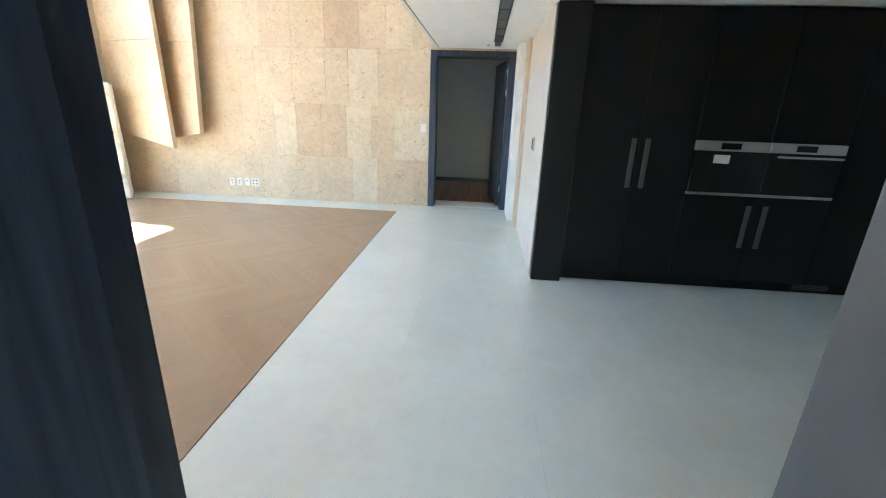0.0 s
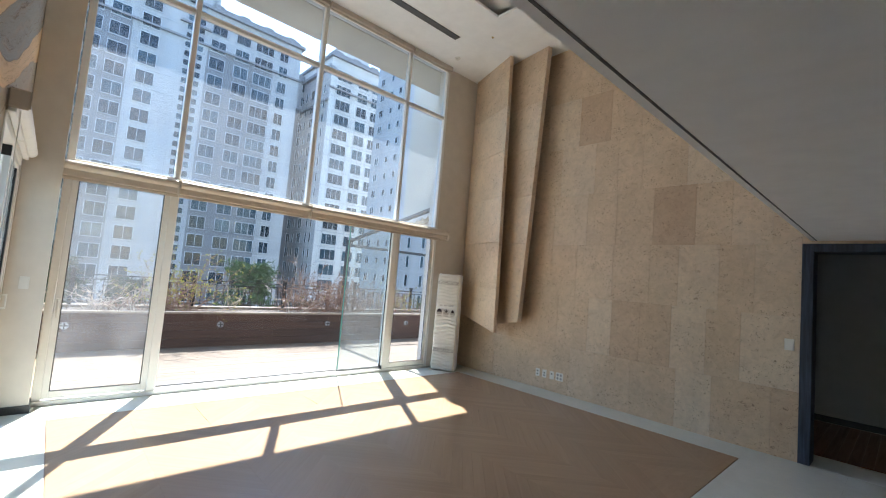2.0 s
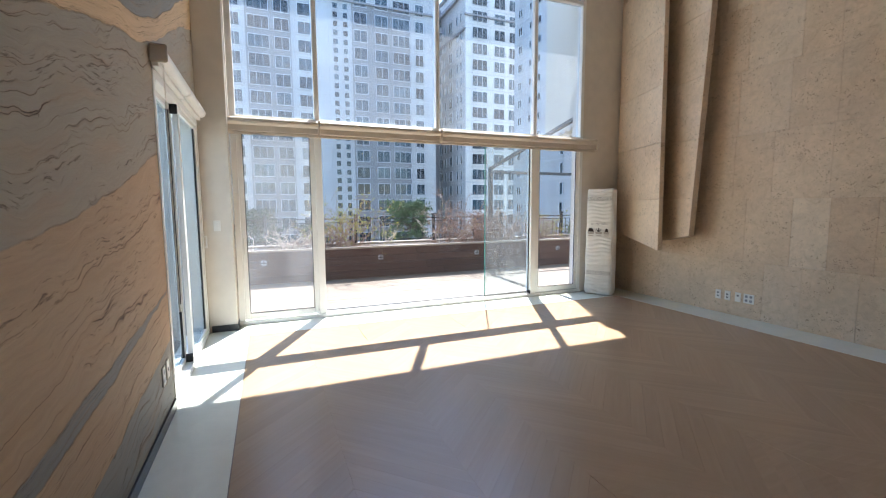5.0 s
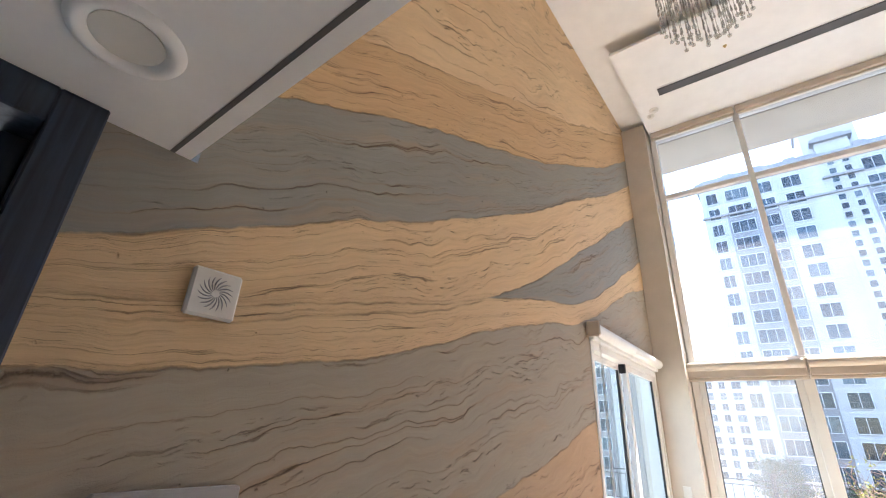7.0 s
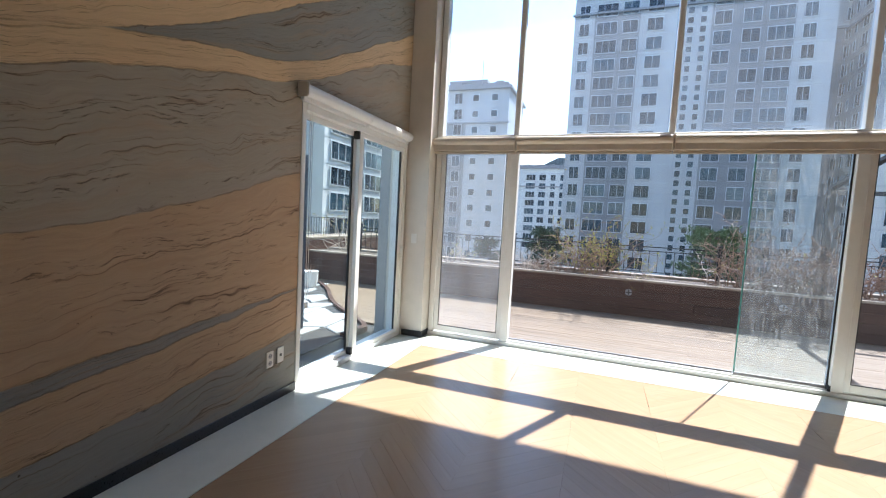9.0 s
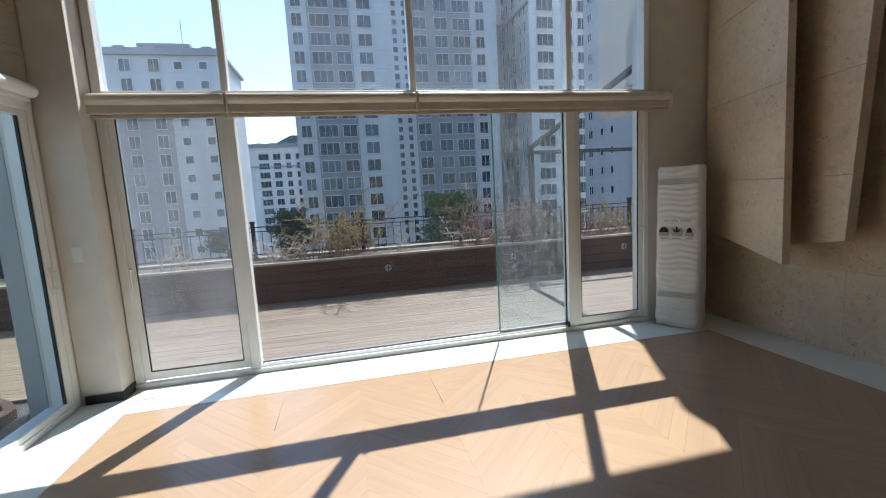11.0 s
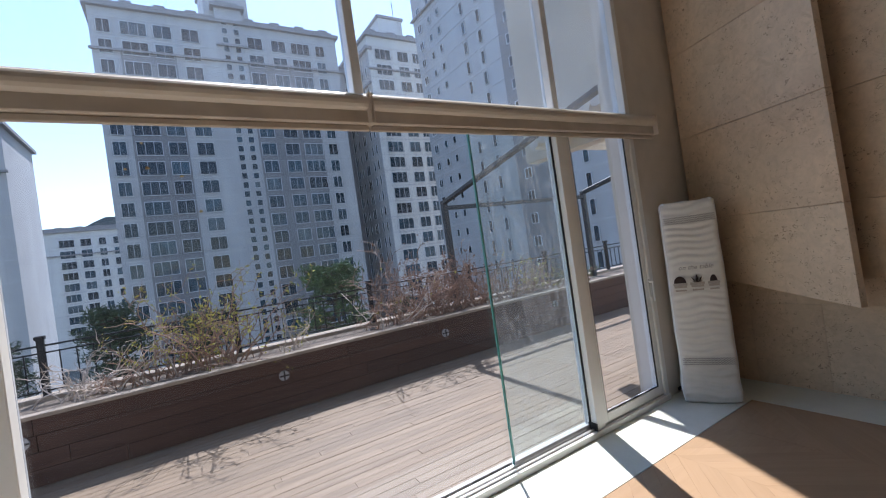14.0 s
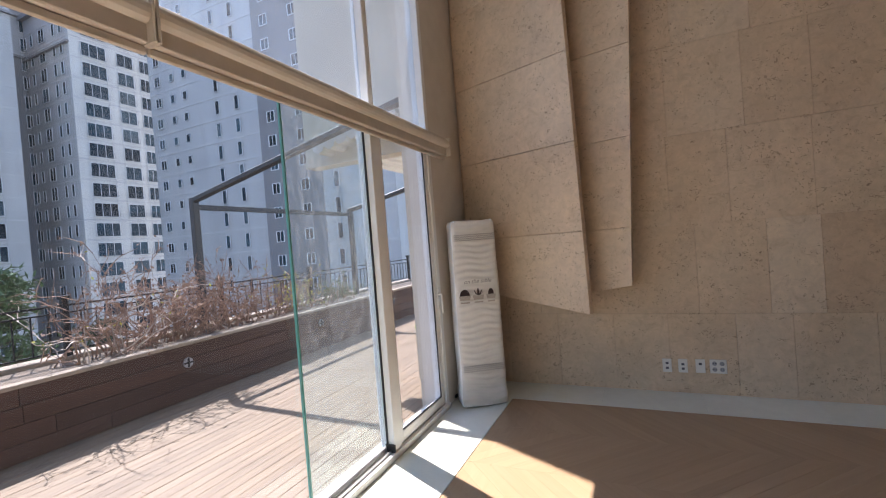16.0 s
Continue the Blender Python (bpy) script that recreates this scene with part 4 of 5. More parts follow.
part("board", boxes((-4.45, -1.28, DZ + 0.03, -4.23, -1.22, 2.22), bevel=0.006), plain("navy_board", (0.012, 0.018, 0.035), 0.5), panel)

# stone paving and curved kerb outside the sliding door
pv = thing("paving", (-5.5, -2.2, DZ), "pale irregular flagstones with dark joints", "paving", kind="structure")
rnd = random.Random(5)
cells = {}
nx, ny = 20, 12
def kerb_y(x):
    return -1.15 + (min(x, -5.0) + 5.45) * 1.03 + 0.10 * math.sin((x + 5.4) * 2.6)


def node(i, j):
    if (i, j) not in cells:
        cells[i, j] = (-8.6 + i * 0.50 + rnd.uniform(-0.14, 0.14) + (0.25 if j % 2 else 0), -4.5 + j * 0.34 + rnd.uniform(-0.09, 0.09))
    return cells[i, j]
for i in range(nx):
    for j in range(ny):
        q = [node(i, j), node(i + 1, j), node(i + 1, j + 1), node(i, j + 1)]
        cx, cy = sum(p[0] for p in q) / 4, sum(p[1] for p in q) / 4
        if cy > kerb_y(cx) - 0.28:
            continue
        q = [(cx + (x - cx) * 0.91, cy + (y - cy) * 0.91) for x, y in q]
        bm = bmesh.new()
        prism(bm, q, DZ - 0.03, DZ + rnd.uniform(0.022, 0.030))
        bmesh.ops.bevel(bm, geom=list(bm.edges), offset=0.012, segments=1, affect="EDGES")
        part("flagstone", bm, M_TERRAZZO, pv)
kb = bmesh.new()
pts = []
for i in range(25):
    x = -8.3 + i * 0.16
    pts.append((x, kerb_y(x)))
for (ax, ay), (bx, by) in zip(pts, pts[1:]):
    prism(kb, [(ax, ay - 0.045), (bx, by - 0.045), (bx, by + 0.045), (ax, ay + 0.045)], DZ - 0.03, DZ + 0.05)
single("kerb", kb, M_CLAD, "curved low wooden kerb between deck and paving", "kerb", "structure")
bed = bmesh.new()
prism(bed, pts + [(-4.2, -0.62), (1.0, -0.62), (1.0, -4.9), (-8.05, -4.9)], DZ - 0.01, DZ + 0.004)
single("paving_bed", bed, M_MORTAR, "dark gravel bed between the flagstones", "paving", "structure")
pot = thing("flower_pot", (-7.0, -3.1, DZ + 0.01), "white round ceramic flower pot with dry stalks", "flower pot")
bm = bmesh.new()
prof = [(0.0, 0.0), (0.11, 0.0), (0.15, 0.10), (0.17, 0.24), (0.168, 0.33), (0.18, 0.35), (0.158, 0.35), (0.148, 0.30), (0.0, 0.29)]
rings = []
for r, z in prof:
    rings.append([bm.verts.new((-7.0 + r * math.cos(a * math.tau / 24), -3.1 + r * math.sin(a * math.tau / 24), DZ + 0.01 + z)) for a in range(24)] if r else [bm.verts.new((-7.0, -3.1, DZ + 0.01 + z))])
for a, b in zip(rings, rings[1:]):
    for i in range(24):
        if len(a) == 1:
            bm.faces.new((a[0], b[i], b[(i + 1) % 24]))
        elif len(b) == 1:
            bm.faces.new((a[i], a[(i + 1) % 24], b[0]))
        else:
            bm.faces.new((a[i], a[(i + 1) % 24], b[(i + 1) % 24], b[i]))
part("bowl", bm, M_POT, pot, smooth=True)
bm = bmesh.new()
for i in range(7):
    a = i * 0.9
    tube(bm, [Vector((-7.0, -3.1, 0.24)), Vector((-7.0 + 0.08 * math.cos(a), -3.1 + 0.06 * math.sin(a), 0.36)), Vector((-7.0 + 0.13 * math.cos(a), -3.1 + 0.10 * math.sin(a), 0.44))], [0.006, 0.005, 0.003], 4)
part("stalks", bm, M_TWIG, pot)

# far end planter and railing across the terrace to the south
p2 = thing("south_planter", (-8.0, -4.9, DZ), "brown clad planter at the end of the terrace", "planter", kind="structure")
cl2 = finish(boxes((-2.0, -0.012, -0.076, 2.0, 0.012, 0.076), bevel=0.003), "cladding_board", M_CLAD)
for r in range(5):
    for j in range(3):
        o = new("cladding_board", cl2)
        o.parent, o.location = p2, (-3.0 + 4.004 * j, 0.012, 0.085 + 0.156 * r)
part("body", boxes((-14.0, -5.7, DZ, 0.5, -4.93, 0.78)), M_CAP, p2)
part("cap", boxes((-14.0, -5.75, 0.782, 0.5, -4.87, 0.82)), M_CAP, p2)
r2 = thing("south_railing", (-8.0, -5.3, 0.82), "black iron railing at the end of the terrace", "railing", kind="structure")
part("rail", boxes((-14.0, -5.31, 1.33, 0.5, -5.29, 1.35), (-14.0, -5.31, 0.90, 0.5, -5.29, 0.92)), M_RAIL, r2)
b2 = finish(boxes((-0.006, -0.006, 0.0, 0.006, 0.006, 0.53)), "baluster", M_RAIL)
for i in range(90):
    o = new("baluster", b2)
    o.parent, o.location = r2, (-5.9 + i * 0.115, 0, 0)
shrub((-8.9, -3.6, SZ), 1.6, 0.6, 16, M_TWIG_PALE, M_BUD, 5, yel, 31)
basin = thing("basin", (-6.7, 8.6, DZ), "lime green plastic basin on the deck", "basin")
bm = bmesh.new()
rod(bm, (-6.7, 8.6, DZ + 0.002), (-6.7, 8.6, DZ + 0.16), 0.24, 20, 0.30)
part("bowl", bm, M_LIME_GREEN, basin)

# ---- ground and distance ----
GZ = -16.0
single("ground", boxes((-1500, -1500, GZ - 0.5, 1500, 1500, GZ)), M_GROUND, "ground far below the terrace", "ground", "structure")
single("terrace_base", boxes((-9.9, -9.0, GZ, 6.0, 14.0, DZ - 0.41)), M_EXT, "lower storeys under the terrace", "building", "structure")
bm = bmesh.new()
rnd = random.Random(9)
n = 40
low = [bm.verts.new((-520, -260 + 11 * i, GZ)) for i in range(n)]
top = [bm.verts.new((-520, -260 + 11 * i, 40 + 34 * math.exp(-((i - 19) / 7.0) ** 2) + 9 * math.sin(i * 0.7) * 0.5 + rnd.uniform(-2, 2))) for i in range(n)]
for i in range(n - 1):
    bm.faces.new((low[i], low[i + 1], top[i + 1], top[i]))
single("backdrop_hill", bm, M_HILL, "hazy wooded hill behind the tower blocks", "hill", "structure")


def window_mesh(w, h, panes, railing):
    bm = bmesh.new()
    t = 0.075 if w > 1 else 0.04
    for a in ((-w / 2, -0.02, -h / 2, w / 2, 0.08, -h / 2 + t), (-w / 2, -0.02, h / 2 - t, w / 2, 0.08, h / 2), (-w / 2, -0.02, -h / 2, -w / 2 + t, 0.08, h / 2), (w / 2 - t, -0.02, -h / 2, w / 2, 0.08, h / 2)):
        box(bm, *a)
    for i in range(1, panes):
        x = -w / 2 + w * i / panes
        box(bm, x - 0.03, -0.02, -h / 2 + t, x + 0.03, 0.05, h / 2 - t)
    box(bm, -w / 2 + t, -0.015, -h / 2 + t, w / 2 - t, 0.0, h / 2 - t, slot=1)
    if railing:
        for z in (-h / 2 + 0.12, -h / 2 + h * 0.38):
            box(bm, -w / 2 - 0.05, 0.16, z, w / 2 + 0.05, 0.19, z + 0.03, slot=2)
        k = max(3, int(w / 0.45))
        for i in range(k + 1):
            x = -w / 2 - 0.05 + (w + 0.1) * i / k
            box(bm, x - 0.015, 0.165, -h / 2 + 0.12, x + 0.015, 0.195, -h / 2 + h * 0.38, slot=2)
    return finish(bm, "window", [M_F_FRAME, M_F_GLASS, M_F_RAIL])


WIN_CACHE = {}


def tower(name, at, yaw, width, depth, z1, cols, bands, base_mat, band_mat, label, first, floor=2.9, zlow=GZ, extra=()):
    """A slab block: facade along local x facing local +y; cols are (x, width, height, panes, railing); bands are darker strips."""
    t = thing(name, (at[0], at[1], GZ), label, "apartment building")
    t.rotation_euler = (0, 0, radians(yaw))
    def put(n, bm, m, lab=""):
        me = finish(bm, n, m)
        o = new(n, me)
        o.parent = t
        return tagged(o, lab)
    H = z1 - GZ
    put("wall", boxes((0, -depth, 0, width, 0, H)), base_mat)
    bm = bmesh.new()
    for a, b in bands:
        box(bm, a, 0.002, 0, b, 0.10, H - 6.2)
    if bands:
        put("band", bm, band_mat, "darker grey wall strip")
    put("roof", boxes((-0.5, -depth - 0.5, H, width + 0.5, 0.6, H + 0.5), (-0.3, 0.003, H - 6.2, width + 0.3, 0.45, H - 5.9), (0.3, -depth + 0.3, H + 0.5, width - 0.3, -0.3, H + 1.3)), M_F_SILL, "grey cornice")
    for a in extra:
        put("roof_house", boxes(a), base_mat)
        put("roof_cornice", boxes((a[0] - 0.3, a[1] - 0.3, a[5], a[3] + 0.3, a[4] + 0.3, a[5] + 0.5)), M_F_SILL)
        put("antenna", boxes((a[0] + 1.0, a[4] - 1.0, a[5] + 0.5, a[0] + 1.08, a[4] - 0.92, a[5] + 4.6), (a[0] + 0.5, a[4] - 0.98, a[5] + 3.6, a[0] + 1.6, a[4] - 0.94, a[5] + 3.65)), M_RAIL)
    if width > 6:
        bl = bmesh.new()
        zf = first - floor / 2
        while zf > -8:
            zf -= floor
        while zf < z1 - 2:
            zf += floor
            box(bl, 0.02, 0.004, zf - GZ - 0.11, width - 0.02, 0.055, zf - GZ + 0.11)
        put("floor_line", bl, M_F_LINE, "pale joint lines between the storeys")
        xx = 1.2
        while xx < width - 2:
            put("roof_vent", boxes((xx, -1.6, H + 0.5, xx + 1.5, -0.1, H + 1.5)), M_F_SILL)
            xx += 4.1
    k = 0
    z = first
    while z > zlow:
        z -= floor
    while z < z1 - 1.2:
        z += floor
        if z < -9 or z > z1 - 1.0:
            continue
        for (x, w, h, panes, railing) in cols:
            key = (w, h, panes, railing)
            if key not in WIN_CACHE:
                WIN_CACHE[key] = window_mesh(*key)
            k += 1
            if k > 300:
                break
            o = new("window", WIN_CACHE[key])
            o.parent = t
            o.location = (x, 0.12, z - GZ)
    return t


W_BIG, W_MID, W_SML, W_SLIT, W_BALC = (3.2, 2.05, 3, True), (2.35, 2.05, 2, True), (1.65, 2.05, 2, True), (0.85, 0.98, 1, False), (4.4, 2.1, 3, True)
W_STACK, W_PLAIN = (0.75, 1.75, 1, False), (1.25, 1.35, 2, False)
# main block facing the terrace
colsA = [(30.7 - y, *w) for y, w in ((-2.9, W_SML), (0.6, W_BIG), (4.1, W_MID), (7.7, W_MID), (16.9, W_MID), (20.6, W_MID), (24.2, W_BIG), (27.6, W_SML))]
tower("apartment_tower", (-76, 30.7), -90, 35.2, 14, 42.0, colsA, ((25.2, 32.0), (4.8, 15.6)), M_F_LIGHT, M_F_DARK, "grey twin-tone apartment tower with rows of windows", 30.6, extra=((14.0, -9, 58, 20.5, -1, 66.0),))
tower("stair_tower", (-75.88, 15.4), -90, 3.9, 1.0, 44.5, [(1.1, *W_SLIT), (2.8, *W_SLIT)], (), M_F_LIGHT, M_F_DARK, "narrow stair tower with paired slit windows", 30.6, floor=1.45)
# recess: the near full-width dark band paints its shade into the wall colour
tower("apartment_tower", (-86, 37.5), -90, 7.5, 14, 40.5, [(1.2, *W_SML), (3.8, *W_SLIT), (5.4, *W_SML)], ((0, 7.0),), M_F_LIGHT, M_F_DARK, "recessed apartment tower with its shade put into a dark band", 30.6)
tower("apartment_tower", (-74, 47.5), -90, 11.5, 14, 42.5, [(1.5, *W_SML), (4.4, *W_MID), (8.6, *W_BIG)], (), M_F_WHITE, M_F_DARK, "pale apartment tower with bluish windows", 30.6, extra=((3.0, -9, 58, 8.0, -1, 63.0),))
tower("stair_tower", (-74.1, 35.995), 180, 12.5, 0.3, 40.0, [(1.6, *W_STACK), (3.4, *W_STACK), (6.6, *W_SML), (9.4, *W_STACK), (11.2, *W_STACK)], (), M_F_LIGHT, M_F_DARK, "shaded grey flank with stacked slit windows", 30.6)
tower("apartment_tower", (-26, 41), 180, 39, 14, 47.0, [(3.5, *W_PLAIN), (7.5, *W_STACK), (12, *W_PLAIN), (16.5, *W_PLAIN), (22.0, *W_STACK), (25.5, *W_STACK), (31.5, 0.8, 1.1, 1, False), (34.0, 0.8, 1.1, 1, False), (37.0, *W_PLAIN)], ((9.5, 18.5),), M_F_LIGHT, M_F_DARK, "grey end wall of a near apartment tower in shade", 30.0)
tower("apartment_tower", (-78, -15.2), -90, 17, 14, 25.5, [(2.6, 1.3, 1.3, 1, False), (6.2, 1.3, 1.3, 1, False), (9.6, *W_SML), (13.6, *W_SML)], ((8.0, 15.6),), M_F_LIGHT, M_F_DARK, "pale grey apartment tower with balconies", 24.0, extra=((5.0, -10, 41.5, 12.0, -2, 43.4),))
tower("apartment_tower", (-150, -9.0), -90, 18, 16, 20.0, [(2.0, *W_MID), (5.5, *W_SML), (9.0, *W_MID), (13, *W_BIG)], (), M_F_WHITE, M_F_DARK, "distant white apartment block", 17.0)
tower("apartment_tower", (-54, -27), 0, 14, 10, 34.0, [(3.3, *W_BALC), (10.7, *W_BALC)], (), M_F_WHITE, M_F_DARK, "sunlit white apartment tower with balconies", 14.3)
# same white block; the grey facade colour stands in for shade on its flank
tower("apartment_tower", (-40, -28.5), 0, 9, 10, 34.0, [(6.5, *W_SML)], (), M_F_LIGHT, M_F_DARK, "flank of a white apartment tower with its shade painted as grey", 14.3)


# ---- trees beyond the railing ----
def conifer(at, h, w, mat, label, seed, n=150):
    rnd = random.Random(seed)
    t = thing("tree", at, label, "tree", "trees below the terrace")
    bm = bmesh.new()
    base = Vector(at)
    tube(bm, [base, base + Vector((0.1, 0.05, h * 0.6)), base + Vector((0, 0.1, h))], [0.16, 0.1, 0.03], 7)
    cr = bmesh.new()
    for i in range(n):
        f = 1 - 0.45 * rnd.random() ** 1.8
        a = rnd.uniform(0, math.tau)
        r = w * (1.08 - f) ** 0.6 * rnd.uniform(0.55, 1.1)
        tip = base + Vector((math.cos(a) * r, math.sin(a) * r, h * f + rnd.uniform(-0.1, 0.15)))
        st = base + Vector((0, 0, h * f - 0.15 * r))
        tube(bm, [st, (st + tip) / 2 + Vector((0, 0, -0.04)), tip], [0.025, 0.018, 0.008], 4)
        for _ in range(26):
            c = st.lerp(tip, rnd.uniform(0.45, 1.08)) + Vector((rnd.gauss(0, 0.11), rnd.gauss(0, 0.11), rnd.gauss(0.04, 0.06)))
            for _ in range(3):
                u = Vector((rnd.gauss(0, 1), rnd.gauss(0, 1), rnd.gauss(0.3, 0.8))).normalized() * rnd.uniform(0.09, 0.17)
                w2 = u.orthogonal().normalized() * 0.022
                cr.faces.new([cr.verts.new(c - w2), cr.verts.new(c + w2), cr.verts.new(c + u)])
    part("trunk", bm, M_BARK, t)
    part("crown", cr, mat, t)
conifer((-14.6, 5.5, GZ), 17.45, 3.3, M_PINE, "spreading green pine rising past the railing", 3, 190)
conifer((-16.0, 0.45, GZ), 17.15, 2.4, M_PINE_DARK, "dark evergreen below the railing", 4)
conifer((-18.0, 2.4, GZ), 16.5, 2.4, M_PINE_DARK, "dark evergreen below the railing", 5)
conifer((-16.0, 8.2, GZ), 16.0, 1.6, M_PINE_DARK, "dark evergreen below the railing", 6, 110)
conifer((-22.0, -3.2, GZ), 16.4, 2.6, M_PINE_DARK, "dark evergreen below the railing", 7)

# ---- kitchen wall of tall black units ----
KY = 3.42
single("cabinet_end_panel", boxes((1.48, 3.36, 0, 1.75, 3.89, LOW - 0.004), bevel=0.004), M_CABINET, "black lacquered upright panel beside the tall units", "cabinet panel")


def unit(x0, x1, doors, label):
    """A tall unit; doors are (x0, z0, x1, z1, handle) with the handle's (x, z0, z1) or None."""
    u = thing("tall_cabinet", ((x0 + x1) / 2, KY + 0.25, 0), label, "cabinet", "tall kitchen units")
    part("body", boxes((x0, KY + 0.021, 0.10, x1, 3.89, LOW - 0.01)), M_CABINET, u)
    part("plinth", boxes((x0, KY + 0.05, 0, x1, KY + 0.10, 0.098)), M_CABINET, u)
    for a, z0, b, z1, hd in doors:
        d = part("door", boxes((a + 0.002, KY, z0 + 0.002, b - 0.002, KY + 0.02, z1 - 0.002), bevel=0.002), M_CABINET, u)
        if hd:
            part("handle", boxes((hd[0] - 0.02, KY - 0.035, hd[1], hd[0] + 0.02, KY - 0.022, hd[2]), (hd[0] - 0.008, KY - 0.022, hd[1] + 0.04, hd[0] + 0.008, KY, hd[1] + 0.055), (hd[0] - 0.008, KY - 0.022, hd[2] - 0.055, hd[0] + 0.008, KY, hd[2] - 0.04), bevel=0.002), M_BAR, d, "dark steel bar handle")
    return u


unit(1.752, 2.738, [(1.752, 0.10, 2.285, LOW - 0.012, (2.23, 0.91, 1.33)), (2.285, 0.10, 2.738, LOW - 0.012, (2.345, 0.91, 1.33))], "tall black lacquered kitchen unit with steel bar handles")
unit(2.742, 3.938, [(2.742, 0.10, 3.34, 0.875, (3.28, 0.42, 0.80)), (3.34, 0.10, 3.938, 0.875, (3.42, 0.42, 0.80)), (2.742, 1.335, 3.34, LOW - 0.012, None), (3.34, 1.335, 3.938, LOW - 0.012, None)], "tall black kitchen unit with built-in ovens")
unit(3.942, 4.59, [(3.942, 0.10, 4.59, LOW - 0.012, None)], "tall black lacquered kitchen unit with plain doors")
part("toe_grille", boxes(*[(3.88, KY + 0.046, 0.03 + 0.014 * i, 4.2, KY + 0.05, 0.036 + 0.014 * i) for i in range(4)]), M_GREYSLOT, [o for o in scene.objects if o.name.startswith("tall_cabinet")][-1])
for x0, x1, lab in ((2.745, 3.338, "built-in black glass oven with a steel control strip"), (3.342, 3.935, "built-in black glass microwave with a steel control strip")):
    ov = thing("oven", ((x0 + x1) / 2, KY, 0.88), lab, "oven", "built-in ovens")
    part("door", boxes((x0, KY - 0.018, 0.90, x1, KY + 0.018, 1.25), bevel=0.003), M_DARKGLASS, ov)
    part("control_strip", boxes((x0, KY - 0.020, 1.252, x1, KY + 0.018, 1.333), bevel=0.003), M_STEEL, ov, "brushed steel control strip")
    part("display", boxes((x0 + 0.20, KY - 0.023, 1.268, x0 + 0.36, KY - 0.0205, 1.318)), M_SCREEN, ov)
    part("bottom_trim", boxes((x0, KY - 0.020, 0.878, x1, KY + 0.018, 0.898), bevel=0.002), M_STEEL, ov)
    if x0 > 3:
        part("handle", boxes((x0 + 0.05, KY - 0.06, 1.215, x1 - 0.03, KY - 0.045, 1.232), (x0 + 0.08, KY - 0.046, 1.217, x0 + 0.095, KY - 0.018, 1.23), (x1 - 0.08, KY - 0.046, 1.217, x1 - 0.065, KY - 0.018, 1.23), bevel=0.002), M_STEEL, ov)
    else:
        part("sticker", boxes((x0 + 0.16, KY - 0.0195, 1.15, x0 + 0.29, KY - 0.0182, 1.22)), M_PLASTIC, ov, "white paper sticker")
single("niche_panel", boxes((1.44, 5.205, 0, 1.58, 5.60, LOW - 0.002), bevel=0.003), M_LIME_FIN, "beige stone faced return beside the corridor", "wall panel", "structure")
ws = thing("light_switch", (1.468, 4.05, 1.2), "dark grey wall switch on the cream wall", "switch")
part("plate", boxes((1.452, 4.0, 1.14, 1.469, 4.08, 1.27), bevel=0.003), M_SILVER, ws)
part("rocker", boxes((1.448, 4.015, 1.155, 1.452, 4.065, 1.255), bevel=0.001), M_SCREEN, ws)

# ---- ceiling fittings ----
sl = thing("ceiling_diffuser", (1.07, 4.5, LOW), "long dark slot diffuser in the low ceiling", "ceiling vent")
part("slot", boxes((1.02, 3.2, LOW - 0.004, 1.13, 5.65, LOW - 0.0005)), M_BLACK, sl)
for i in range(6):
    y = 3.25 + i * 0.46
    part("blade", boxes((1.035, y, LOW - 0.010, 1.115, y + 0.42, LOW - 0.0045), bevel=0.002), M_GREYSLOT, sl)
sp = thing("ceiling_lamp", (0.44, 0.32, LOW), "round white recessed downlight in the low ceiling", "downlight")
bm = bmesh.new()
prof = [(0.062, 0.0), (0.066, -0.006), (0.080, -0.012), (0.094, -0.008), (0.098, -0.0005)]
rings = [[bm.verts.new((0.44 + r * math.cos(a * math.tau / 32), 0.32 + r * math.sin(a * math.tau / 32), LOW + z)) for a in range(32)] for r, z in prof]
for a, b in zip(rings, rings[1:]):
    for i in range(32):
        bm.faces.new((a[i], a[(i + 1) % 32], b[(i + 1) % 32], b[i]))
part("ring", bm, M_CEIL, sp, smooth=True)
bm = bmesh.new()
rod(bm, (0.44, 0.32, LOW - 0.0005), (0.44, 0.32, LOW - 0.004), 0.061, 32)
part("diffuser", bm, M_PLASTIC, sp)
hs = thing("linear_diffuser", (-4.16, 2.75, HIGH), "long grey slot diffuser in the high ceiling", "ceiling vent")
part("slot", boxes((-4.235, 0.62, HIGH - 0.004, -4.10, 4.86, HIGH - 0.0005)), M_GREYSLOT, hs)
part("edge", boxes((-4.245, 0.61, HIGH - 0.007, -4.236, 4.87, HIGH - 0.0005), (-4.099, 0.61, HIGH - 0.007, -4.090, 4.87, HIGH - 0.0005)), M_CEIL, hs)
# black strip on the slot's face, painting the shade of a gap
part("shadow_gap", boxes((-4.120, 0.62, HIGH - 0.0055, -4.10, 4.86, HIGH - 0.0041)), M_BLACK, hs)


def disc(name, at, r, label, cat, group):
    d = thing(name, at, label, cat, group)
    bm = bmesh.new()
    rod(bm, at, (at[0], at[1], at[2] - 0.012), r, 20, r * 0.92)
    part("base", bm, M_PLASTIC, d)
    bm = bmesh.new()
    rod(bm, (at[0], at[1], at[2] - 0.0125), (at[0], at[1], at[2] - 0.035), r * 0.62, 16, r * 0.45)
    part("cap", bm, M_PLASTIC, d)
disc("smoke_detector", (-4.47, 0.50, HIGH), 0.055, "small round white detector on the high ceiling", "detector", "ceiling detectors")
disc("smoke_detector", (-4.57, 0.44, HIGH), 0.045, "small round white detector on the high ceiling", "detector", "ceiling detectors")
